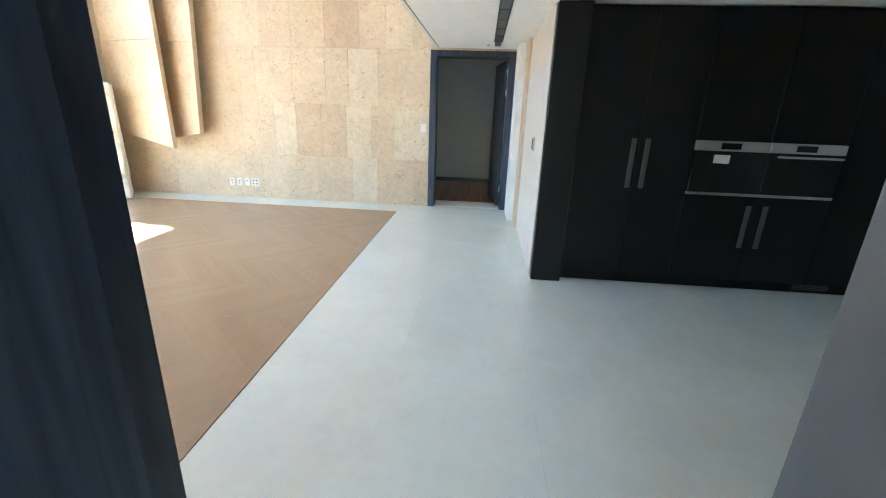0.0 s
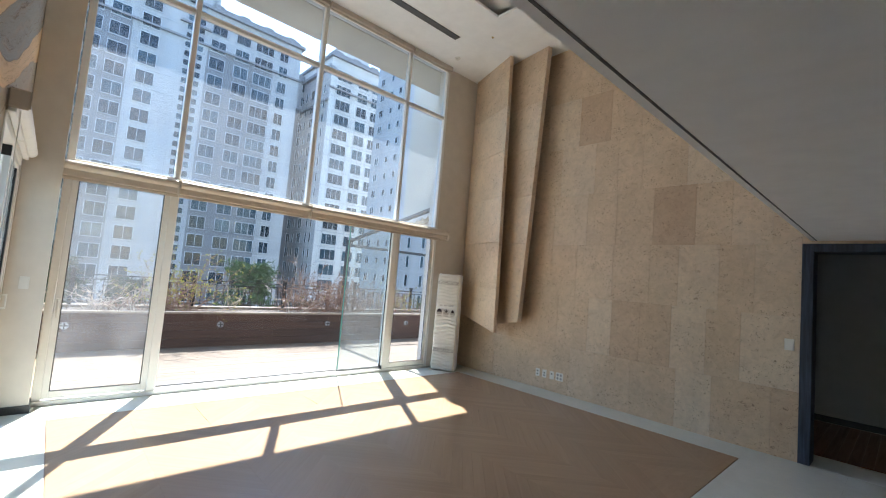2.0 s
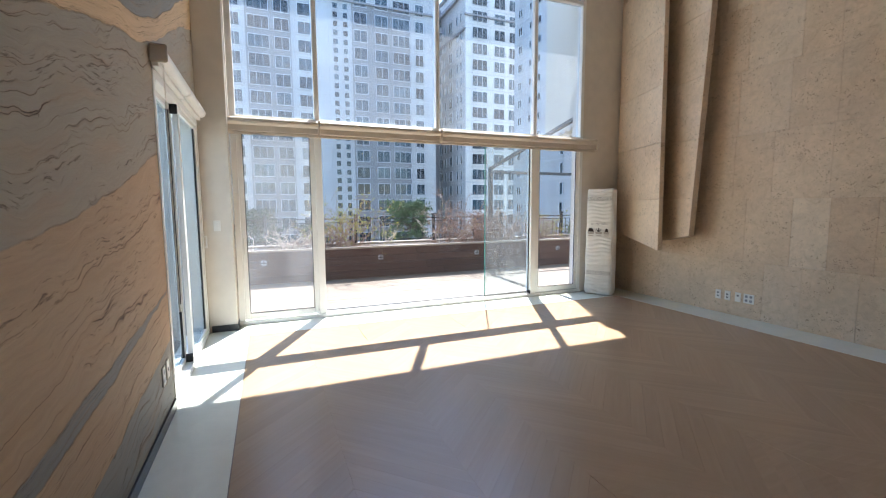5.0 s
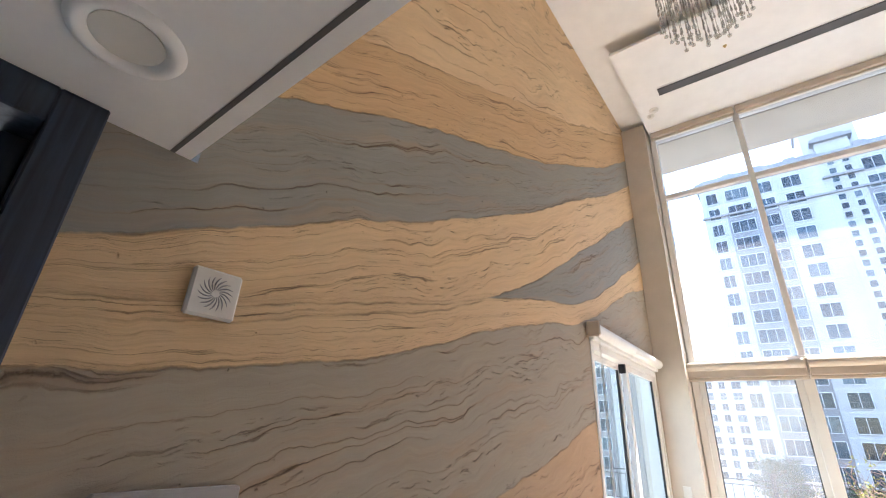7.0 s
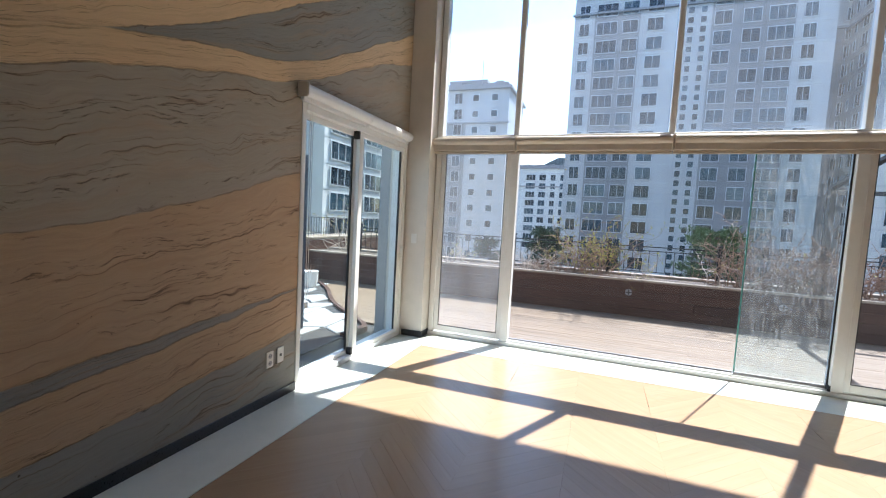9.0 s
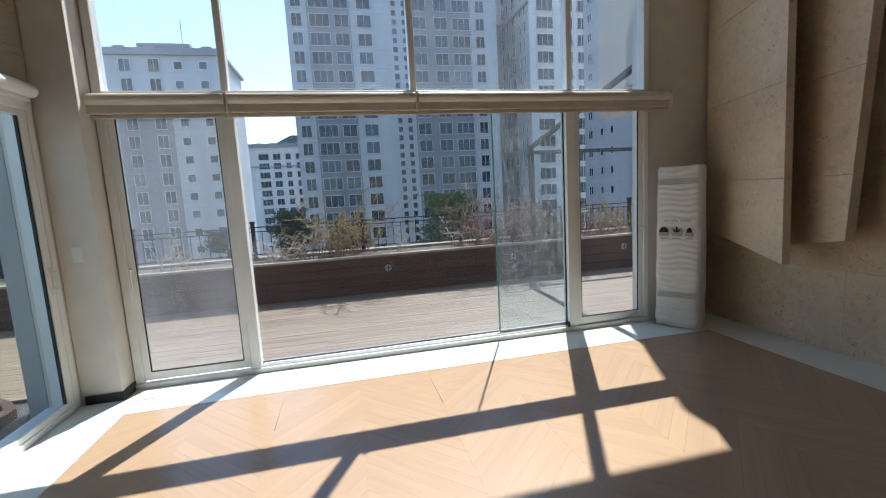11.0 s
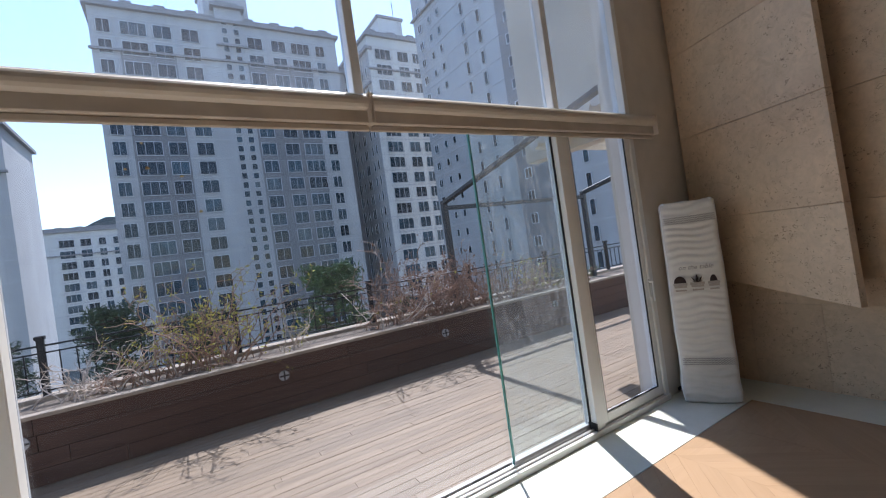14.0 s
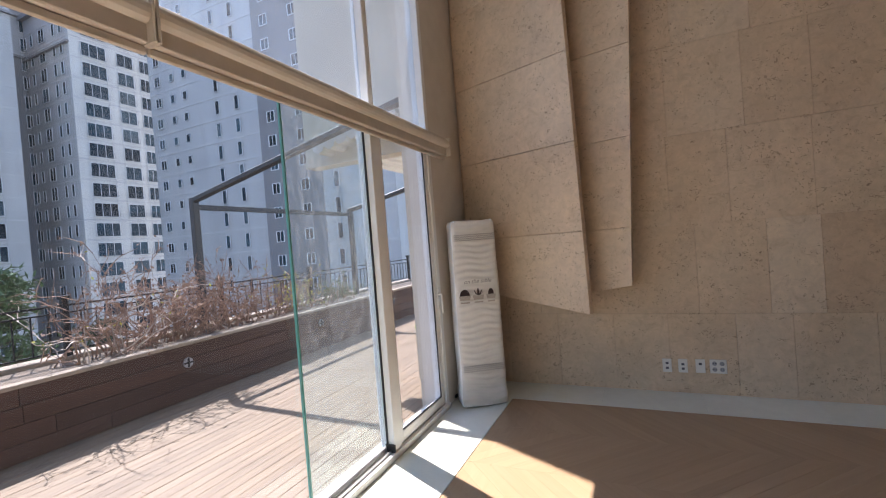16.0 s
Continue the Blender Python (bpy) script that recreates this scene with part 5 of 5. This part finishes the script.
disc("smoke_detector", (-4.62, 5.30, HIGH), 0.055, "small round white detector on the high ceiling", "detector", "ceiling detectors")
for at in ((-3.85, 1.35, HIGH), (-3.7, 5.2, HIGH), (0.95, 5.9, LOW)):
    s = thing("sprinkler", at, "small brass sprinkler head flush with the ceiling", "sprinkler", "sprinklers")
    bm = bmesh.new()
    rod(bm, at, (at[0], at[1], at[2] - 0.02), 0.02, 12, 0.008)
    part("head", bm, plain("brass", (0.5, 0.36, 0.16), 0.35, 1.0), s)

# crystal chandelier
CH = Vector((-2.15, 1.22, 0))
ch = thing("chandelier", (CH.x, CH.y, TRAY), "chandelier of long hanging crystal strings", "chandelier")
bm = bmesh.new()
rod(bm, (CH.x, CH.y, TRAY - 0.06), (CH.x, CH.y, TRAY - 0.001), 0.30, 32)
part("ceiling_plate", bm, M_CHROME, ch, "round chrome ceiling plate")
rnd = random.Random(8)
for ring, (r, n, zb) in enumerate(((0.27, 30, 4.42), (0.20, 22, 4.36), (0.12, 14, 4.30))):
    for i in range(n):
        a = i * math.tau / n + ring * 0.1
        x, y = CH.x + r * math.cos(a), CH.y + r * math.sin(a)
        z = zb + rnd.uniform(-0.05, 0.05)
        bm = bmesh.new()
        rod(bm, (x, y, z), (x, y, TRAY - 0.061), 0.0035, 5)
        zz = z + 0.05
        while zz < TRAY - 0.15:
            rod(bm, (x, y, zz), (x, y, zz + 0.05), 0.009, 5, 0.005)
            zz += rnd.uniform(0.10, 0.14)
        bmesh.ops.create_icosphere(bm, subdivisions=1, radius=0.016, matrix=Matrix.Translation((x, y, z)))
        part("crystal_string", bm, M_CRYSTAL, ch)

# ---- wall fittings ----
def plate(name, at, w, h, axis, label, cat, group, sockets=(), mat=None):
    """A wall plate facing +y or -y, with round sockets or rockers on it as (kind, dx, dz)."""
    s = 1 if axis == "+y" else -1
    x, y, z = at
    t = thing(name, at, label, cat, group)
    part("plate", boxes((x - w / 2, y, z - h / 2, x + w / 2, y + s * 0.010, z + h / 2), bevel=0.003), mat or M_PLASTIC, t)
    for kind, dx, dz in sockets:
        bm = bmesh.new()
        if kind == "socket":
            rod(bm, (x + dx, y + s * 0.0102, z + dz), (x + dx, y + s * 0.0115, z + dz), 0.019, 16)
            part("socket", bm, M_SILVER, t)
            part("holes", boxes((x + dx - 0.011, y + s * 0.0116, z + dz - 0.003, x + dx - 0.005, y + s * 0.0121, z + dz + 0.003), (x + dx + 0.005, y + s * 0.0116, z + dz - 0.003, x + dx + 0.011, y + s * 0.0121, z + dz + 0.003)), M_BLACK, t)
        elif kind == "jack":
            box(bm, x + dx - 0.012, y + s * 0.0102, z + dz - 0.010, x + dx + 0.012, y + s * 0.0116, z + dz + 0.010)
            part("jack", bm, M_GREYSLOT, t)
        else:
            box(bm, x + dx - 0.016, y + s * 0.0102, z + dz - 0.03, x + dx + 0.016, y + s * 0.0145, z + dz + 0.03, bevel=0.001)
            part("rocker", bm, M_PLASTIC, t)
    return t


plate("wall_outlet", (-3.151, YT, 0.245), 0.074, 0.122, "-y", "white data outlet on the limestone wall", "outlet", "outlets low on the limestone wall", [("jack", 0, 0.022), ("jack", 0, -0.022)])
plate("wall_outlet", (-3.024, YT, 0.247), 0.074, 0.122, "-y", "white aerial outlet on the limestone wall", "outlet", "outlets low on the limestone wall", [("jack", 0, 0.015), ("jack", 0, -0.025)])
plate("wall_outlet", (-2.888, YT, 0.250), 0.074, 0.122, "-y", "white telephone outlet on the limestone wall", "outlet", "outlets low on the limestone wall", [("jack", 0, 0.02)])
plate("wall_outlet", (-2.752, YT, 0.252), 0.128, 0.122, "-y", "white four-way power outlet on the limestone wall", "outlet", "outlets low on the limestone wall", [("socket", -0.028, 0.026), ("socket", 0.028, 0.026), ("socket", -0.028, -0.026), ("socket", 0.028, -0.026)])
plate("light_switch", (0.03, YT, 1.215), 0.085, 0.125, "-y", "white two-gang light switch beside the dark door", "switch", "light switches", [("rocker", -0.018, 0), ("rocker", 0.018, 0)])
plate("wall_outlet", (-2.49, 0.0, 0.35), 0.074, 0.125, "+y", "white twin power outlet on the sandstone wall", "outlet", "outlets on the sandstone wall", [("socket", 0, 0.028), ("socket", 0, -0.028)])
plate("wall_outlet", (-2.605, 0.0, 0.358), 0.074, 0.125, "+y", "white aerial outlet on the sandstone wall", "outlet", "outlets on the sandstone wall", [("jack", 0, 0.0)])
pt = thing("light_switch", (SD1 - 0.02, 0.14, 1.24), "white switch on the corner pier", "switch", "light switches")
part("plate", boxes((SD1 - 0.0195, 0.105, 1.18, SD1 - 0.010, 0.178, 1.30), bevel=0.003), M_PLASTIC, pt)
part("rocker", boxes((SD1 - 0.0098, 0.12, 1.20, SD1 - 0.006, 0.163, 1.28), bevel=0.001), M_PLASTIC, pt)

# spiral ventilation cover
vt = thing("wall_vent", (0.045, 0.0, 2.009), "square white ventilation cover with spiral louvres", "vent")
part("cover", boxes((-0.019, 0.001, 1.946, 0.109, 0.022, 2.072), bevel=0.006), M_PLASTIC, vt)
for i in range(18):
    a0 = i * math.tau / 18
    bm = bmesh.new()
    q = []
    for j in range(6):
        r = 0.010 + 0.007 * j
        a = a0 + 0.13 * j
        q.append(Vector((0.045 + r * math.cos(a), 0.0225, 2.009 + r * math.sin(a))))
    tube(bm, q, [0.0008, 0.0016, 0.002, 0.002, 0.0016, 0.0006], 4)
    part("louvre", bm, M_SILVER, vt)

# video intercom and room thermostat
ic = thing("intercom", (0.05, 0.0, 1.43), "silver video intercom with a dark screen", "intercom")
part("housing", boxes((-0.130, 0.001, 1.352, 0.182, 0.032, 1.560), bevel=0.006), M_SILVER, ic)
part("screen", boxes((-0.078, 0.0322, 1.385, 0.150, 0.0335, 1.530)), M_SCREEN, ic)
for i in range(4):
    part("key", boxes((-0.115, 0.0322, 1.445 + 0.018 * i, -0.095, 0.0335, 1.452 + 0.018 * i)), M_GREYSLOT, ic)
bm = bmesh.new()
rod(bm, (-0.105, 0.0322, 1.412), (-0.105, 0.035, 1.412), 0.013, 20)
part("call_button", bm, M_SILVER, ic)
th = thing("thermostat", (-0.05, 0.0, 1.195), "white room thermostat with a round dial", "thermostat")
part("housing", boxes((-0.138, 0.001, 1.138, -0.018, 0.022, 1.252), bevel=0.004), M_PLASTIC, th)
bm = bmesh.new()
rod(bm, (-0.078, 0.0222, 1.195), (-0.078, 0.034, 1.195), 0.038, 28, 0.034)
part("dial", bm, M_SILVER, th)
part("display", boxes((-0.105, 0.0342, 1.183, -0.052, 0.0352, 1.207)), M_SCREEN, th)

# ---- standing air conditioner under a quilted cover ----
ac = thing("covered_air_conditioner", (-4.75, 5.705, 0), "standing air conditioner under a gathered cream cotton cover", "air conditioner")
ac.rotation_euler = (0, 0, radians(33))
AW, AD, AH = 0.42, 0.29, 1.705


def local(name, bm, mat, parent, label="", smooth=False):
    me = finish(bm, name, mat)
    if smooth:
        me.shade_smooth()
    o = new(name, me)
    o.parent = parent
    return tagged(o, label)


def cover_outline(n=72):
    pts = []
    for i in range(n):
        a = (i + 0.5) * math.tau / n
        c, s = math.cos(a), math.sin(a)
        e = 9.0
        r = (abs(c / (AW / 2)) ** e + abs(s / (AD / 2)) ** e) ** (-1 / e)
        pts.append((r * c, r * s))
    return pts


bm = bmesh.new()
outline = cover_outline()
rows = []
NZ = 150
for j in range(NZ + 1):
    z = 0.012 + (AH - 0.012) * j / NZ
    ring = []
    for i, (x, y) in enumerate(outline):
        front = y < -AD / 2 * 0.9 and abs(x) < AW * 0.47
        w = 0.0
        if front:
            ph = z * 104 + 1.3 * math.sin(x * 17 + z * 5) + 2.0 * noise.noise(Vector((x * 3, z * 5, 0)))
            w = 0.013 * math.sin(ph) * (0.5 + 0.8 * noise.noise(Vector((x * 4, z * 9, 3.0))) ** 2)
        near_print = max(max(0.0, 1 - abs(z - q) / r) for q, r in ((0.36, 0.07), (1.55, 0.07), (1.07, 0.17)))
        w *= 1 - 0.7 * min(1.0, near_print * 1.6)
        w += 0.006 * noise.noise(Vector((x * 5, y * 5, z * 4)))
        sag = 0.012 * max(0, 1 - abs(z - 0.10) / 0.10) + 0.004 * math.sin(z * 3)
        d = Vector((x, y, 0)).normalized()
        taper = 1 - 0.35 * max(0, (z - AH + 0.02) / 0.02) * 0.25
        ring.append(bm.verts.new((x * taper + d.x * (w + sag), y * taper + d.y * (w + sag), z + (0.012 * noise.noise(Vector((x * 8, y * 8, 7))) if j == NZ else 0))))
    rows.append(ring)
n = len(outline)
for a, b in zip(rows, rows[1:]):
    for i in range(n):
        f = bm.faces.new((a[i], a[(i + 1) % n], b[(i + 1) % n], b[i]))
        y = (a[i].co.y + a[(i + 1) % n].co.y) / 2
        f.material_index = 0 if y < -AD / 2 * 0.88 else 1
f = bm.faces.new(rows[-1])
f.material_index = 1
bm.faces.new(rows[0][::-1])
local("cover", bm, [M_FABRIC, M_FABRIC_SIDE], ac, "cream front with white sides, skylight put into their colour", True)
FY = -AD / 2 - 0.014


def zigzag(z, amp, parent):
    bm = bmesh.new()
    k = 17
    pts = [Vector((-AW * 0.45 + AW * 0.9 * i / (2 * k), FY - 0.002, z + (amp if i % 2 else -amp))) for i in range(2 * k + 1)]
    for a, b in zip(pts, pts[1:]):
        rod(bm, a, b, 0.0022, 4)
    local("zigzag_line", bm, M_PRINT_GREY, parent)
for z0 in (1.575, 0.385):
    for i in range(4):
        zigzag(z0 - 0.016 * i, 0.005, ac)
for cx, kind in ((-0.125, 0), (0.0, 1), (0.118, 2)):
    pm = bmesh.new()
    if kind == 0:
        pts = [(0.046 * math.cos(a), 0.058 * math.sin(a)) for a in [math.pi * i / 12 for i in range(13)]]
        shapes = [pts]
    elif kind == 1:
        shapes = [[(dx + 0.011 * math.cos(a) + lean * math.sin(a), max(0, 0.052 * k2 * math.sin(a) + 0.012 * math.cos(a) * lean * 30)) for a in [math.pi * i / 10 for i in range(11)]] for dx, lean, k2 in ((0, 0, 1.25), (-0.012, -0.024, 0.9), (0.012, 0.024, 0.9), (-0.02, -0.03, 0.55), (0.02, 0.03, 0.6))]
    else:
        shapes = [[(0.026 * math.cos(a), 0.052 * math.sin(a)) for a in [math.pi * i / 12 for i in range(13)]]]
    for q, sh in enumerate(shapes):
        vs = [pm.verts.new((cx + x, FY - 0.0003 * q, 1.025 + z)) for x, z in sh]
        pm.faces.new(vs)
        vs2 = [pm.verts.new((cx + x, FY + 0.003, 1.025 + z)) for x, z in sh]
        for i in range(len(vs)):
            pm.faces.new((vs[i], vs[(i + 1) % len(vs)], vs2[(i + 1) % len(vs)], vs2[i]))
    local("cactus_print", pm, M_PRINT, ac, "dark brown printed cactus")
    w = 0.052 if kind != 2 else 0.042
    pot_bm = bmesh.new()
    for z0, z1, ww in ((1.004, 1.024, w), (0.985, 1.003, w * 0.88), (0.955, 0.968, w * 0.78)):
        box(pot_bm, cx - ww, FY - 0.001, z0, cx + ww, FY + 0.003, z1)
    local("pot_print", pot_bm, plain("pale_print", (0.40, 0.35, 0.30), 0.9), ac, "pale printed flower pot")
cu = bpy.data.curves.new("words", "FONT")
cu.body, cu.size, cu.extrude, cu.align_x = "on the table", 0.052, 0.0012, "CENTER"
cu.shear = 0.35
txt = new("printed_words", cu)
words = bpy.data.meshes.new_from_object(txt)
bpy.data.objects.remove(txt)
words.materials.clear()
words.materials.append(M_PRINT_GREY)
wo = tagged(new("printed_words", words), "grey slanted printed words")
wo.parent = ac
wo.matrix_local = pose(0.0, FY - 0.001, 1.135, 90, 0, 0)
bm = bmesh.new()
q = [Vector((-0.20, 0.11, 0.06)), Vector((-0.24, 0.12, 0.03)), Vector((-0.25, 0.16, 0.008)), Vector((-0.21, 0.20, 0.008))]
tube(bm, q, [0.014, 0.014, 0.014, 0.014], 8)
local("drain_hose", bm, M_BLACK, ac, "black rubber hose")

fv = thing("floor_vent", (-4.787, 0.47, 0), "flat white slotted floor outlet in the tile strip", "floor vent")
part("frame", boxes((-4.787 - 0.05, 0.47 - 0.11, 0.0005, -4.787 + 0.05, 0.47 - 0.095, 0.006), (-4.787 - 0.05, 0.47 + 0.095, 0.0005, -4.787 + 0.05, 0.47 + 0.11, 0.006), (-4.787 - 0.05, 0.47 - 0.095, 0.0005, -4.787 - 0.035, 0.47 + 0.095, 0.006), (-4.787 + 0.035, 0.47 - 0.095, 0.0005, -4.787 + 0.05, 0.47 + 0.095, 0.006)), M_PLASTIC, fv)
for i in range(5):
    part("slat", boxes((-4.787 - 0.031 + 0.0135 * i, 0.47 - 0.095, 0.0005, -4.787 - 0.023 + 0.0135 * i, 0.47 + 0.095, 0.004)), M_PLASTIC, fv)

# dried leaf scraps stuck to the window pane
rnd = random.Random(77)
M_SCRAP = plain("dry_leaf", (0.45, 0.33, 0.14), 0.8, vary=0.3)
for y, z, r in ((1.886, 2.27, 0.007), (1.897, 2.152, 0.011), (1.811, 2.148, 0.008), (2.028, 2.113, 0.010), (2.165, 2.387, 0.008), (2.262, 2.389, 0.008), (2.086, 1.938, 0.008)):
    sc = bmesh.new()
    k = 7
    ring = [sc.verts.new((FR + 0.0315 + rnd.uniform(0, 0.002), y + r * rnd.uniform(0.4, 1.2) * math.cos(math.tau * i / k), z + r * rnd.uniform(0.4, 1.2) * math.sin(math.tau * i / k))) for i in range(k)]
    f = sc.faces.new(ring)
    ex = bmesh.ops.extrude_face_region(sc, geom=[f])
    bmesh.ops.translate(sc, verts=[v for v in ex["geom"] if isinstance(v, bmesh.types.BMVert)], vec=(0.0015, 0, 0))
    single("leaf_scrap", sc, M_SCRAP, "dry yellow leaf scrap stuck to the window glass", "leaf")

# ---- floor tiles, parquet and limestone slabs ----
TILE_CACHE = {}
floor_ob = scene.objects["floor"]


def tile(x0, y0, x1, y1):
    w, d = round(x1 - x0 - 0.0004, 4), round(y1 - y0 - 0.0004, 4)
    if (w, d) not in TILE_CACHE:
        TILE_CACHE[w, d] = finish(boxes((-w / 2, -d / 2, -0.0115, w / 2, d / 2, 0.0)), "tile", M_TILE)
    o = new("tile", TILE_CACHE[w, d])
    o.parent, o.location = floor_ob, ((x0 + x1) / 2, (y0 + y1) / 2, 0)


def cuts(a, b, step, first=0.0):
    v = [a]
    x = a + (first or step)
    while x < b - 0.03:
        v.append(x)
        x += step
    return v + [b]


for y0, y1 in zip(cuts(-0.2, YT + 0.02, 0.8, 0.63), cuts(-0.2, YT + 0.02, 0.8, 0.63)[1:]):
    tile(XW - 0.02, y0, PQ[0], y1)
for rows_y in ((-0.2, PQ[1]), (PQ[3], YT + 0.02)):
    for x0, x1 in zip(cuts(PQ[0], PQ[2], 0.8), cuts(PQ[0], PQ[2], 0.8)[1:]):
        tile(x0, rows_y[0], x1, rows_y[1])
for x0, x1 in zip(cuts(PQ[2], 4.6, 0.8), cuts(PQ[2], 4.6, 0.8)[1:]):
    for y0, y1 in zip(cuts(-3.2, YT + 0.02, 0.8, 0.43), cuts(-3.2, YT + 0.02, 0.8, 0.43)[1:]):
        tile(x0, y0, x1, y1)

wood_ob = scene.objects["floor_wood"]
CW = (PQ[3] - PQ[1] - 0.012) / 9
PW = 0.128
LEN = CW * math.sqrt(2)


def chevron_plank(sign):
    """A plank with mitred ends, its grain along local y; its column runs along the room's x."""
    bm = bmesh.new()
    g = 0.0003
    h = PW / math.sqrt(2) / 2 - g
    k = LEN / 2 - g
    pts = [(-h, -k - sign * h), (h, -k + sign * h), (h, k + sign * h), (-h, k - sign * h)]
    prism(bm, pts, -0.0095, 0.0)
    return finish(bm, "plank", M_PARQUET)


PLANKS = {1: chevron_plank(1), -1: chevron_plank(-1)}
rest = {1: bmesh.new(), -1: bmesh.new()}
X0, X1 = PQ[0] + 0.006, PQ[2] - 0.006


def clip(poly, x, keep):
    out = []
    for (ax, ay), (bx, by) in zip(poly, poly[1:] + poly[:1]):
        ia, ib = (ax - x) * keep >= 0, (bx - x) * keep >= 0
        if ia:
            out.append((ax, ay))
        if ia != ib:
            t = (x - ax) / (bx - ax)
            out.append((x, ay + (by - ay) * t))
    return out


for c in range(9):
    sgn = 1 if c % 2 else -1
    y0 = PQ[1] + 0.006 + CW * c
    x = X0 - CW - PW
    while x < X1 + CW:
        xa, xb = (x, x + CW) if sgn > 0 else (x + CW, x)
        poly = [(xa, y0), (xa + PW, y0), (xb + PW, y0 + CW), (xb, y0 + CW)]
        lo, hi = min(p[0] for p in poly), max(p[0] for p in poly)
        if lo >= X0 and hi <= X1:
            o = new("plank", PLANKS[sgn])
            o.parent = wood_ob
            o.location = ((lo + hi) / 2, y0 + CW / 2, random.uniform(-0.0001, 0.0001))
            o.rotation_euler = (0, 0, -sgn * radians(45))
        elif hi > X0 and lo < X1:
            q = clip(clip(poly, X0, 1), X1, -1)
            if len(q) > 2:
                cx, cy = sum(p[0] for p in q) / len(q), sum(p[1] for p in q) / len(q)
                q = [(cx + (a - cx) * 0.994, cy + (b - cy) * 0.994) for a, b in q]
                prism(rest[sgn], q, -0.0095, 0.0)
        x += PW
for sgn, m in ((1, M_PARQUET_R), (-1, M_PARQUET_L)):
    o = part("border_planks", rest[sgn], m, wood_ob)
    tagged(o, kind="stuff")

north = scene.objects["wall_north"]
rnd = random.Random(21)
zs = [0.0, 0.72, 1.515, 2.31, 3.10, 3.895, 4.69, 5.48, 5.75]
for z0, z1 in zip(zs, zs[1:]):
    x = XW - 0.02
    while x < DX0 - 0.001:
        w = rnd.choice((0.36, 0.40, 0.46, 0.52, 0.58))
        x1 = min(x + w, DX0 - 0.001)
        if DX0 - x1 < 0.2:
            x1 = DX0 - 0.001
        bm = boxes((x + 0.0008, YT, z0 + 0.0008, x1 - 0.0008, YT + 0.0205, z1 - 0.0008), bevel=0.0012)
        part("slab", bm, M_LIME, north)
        x = x1
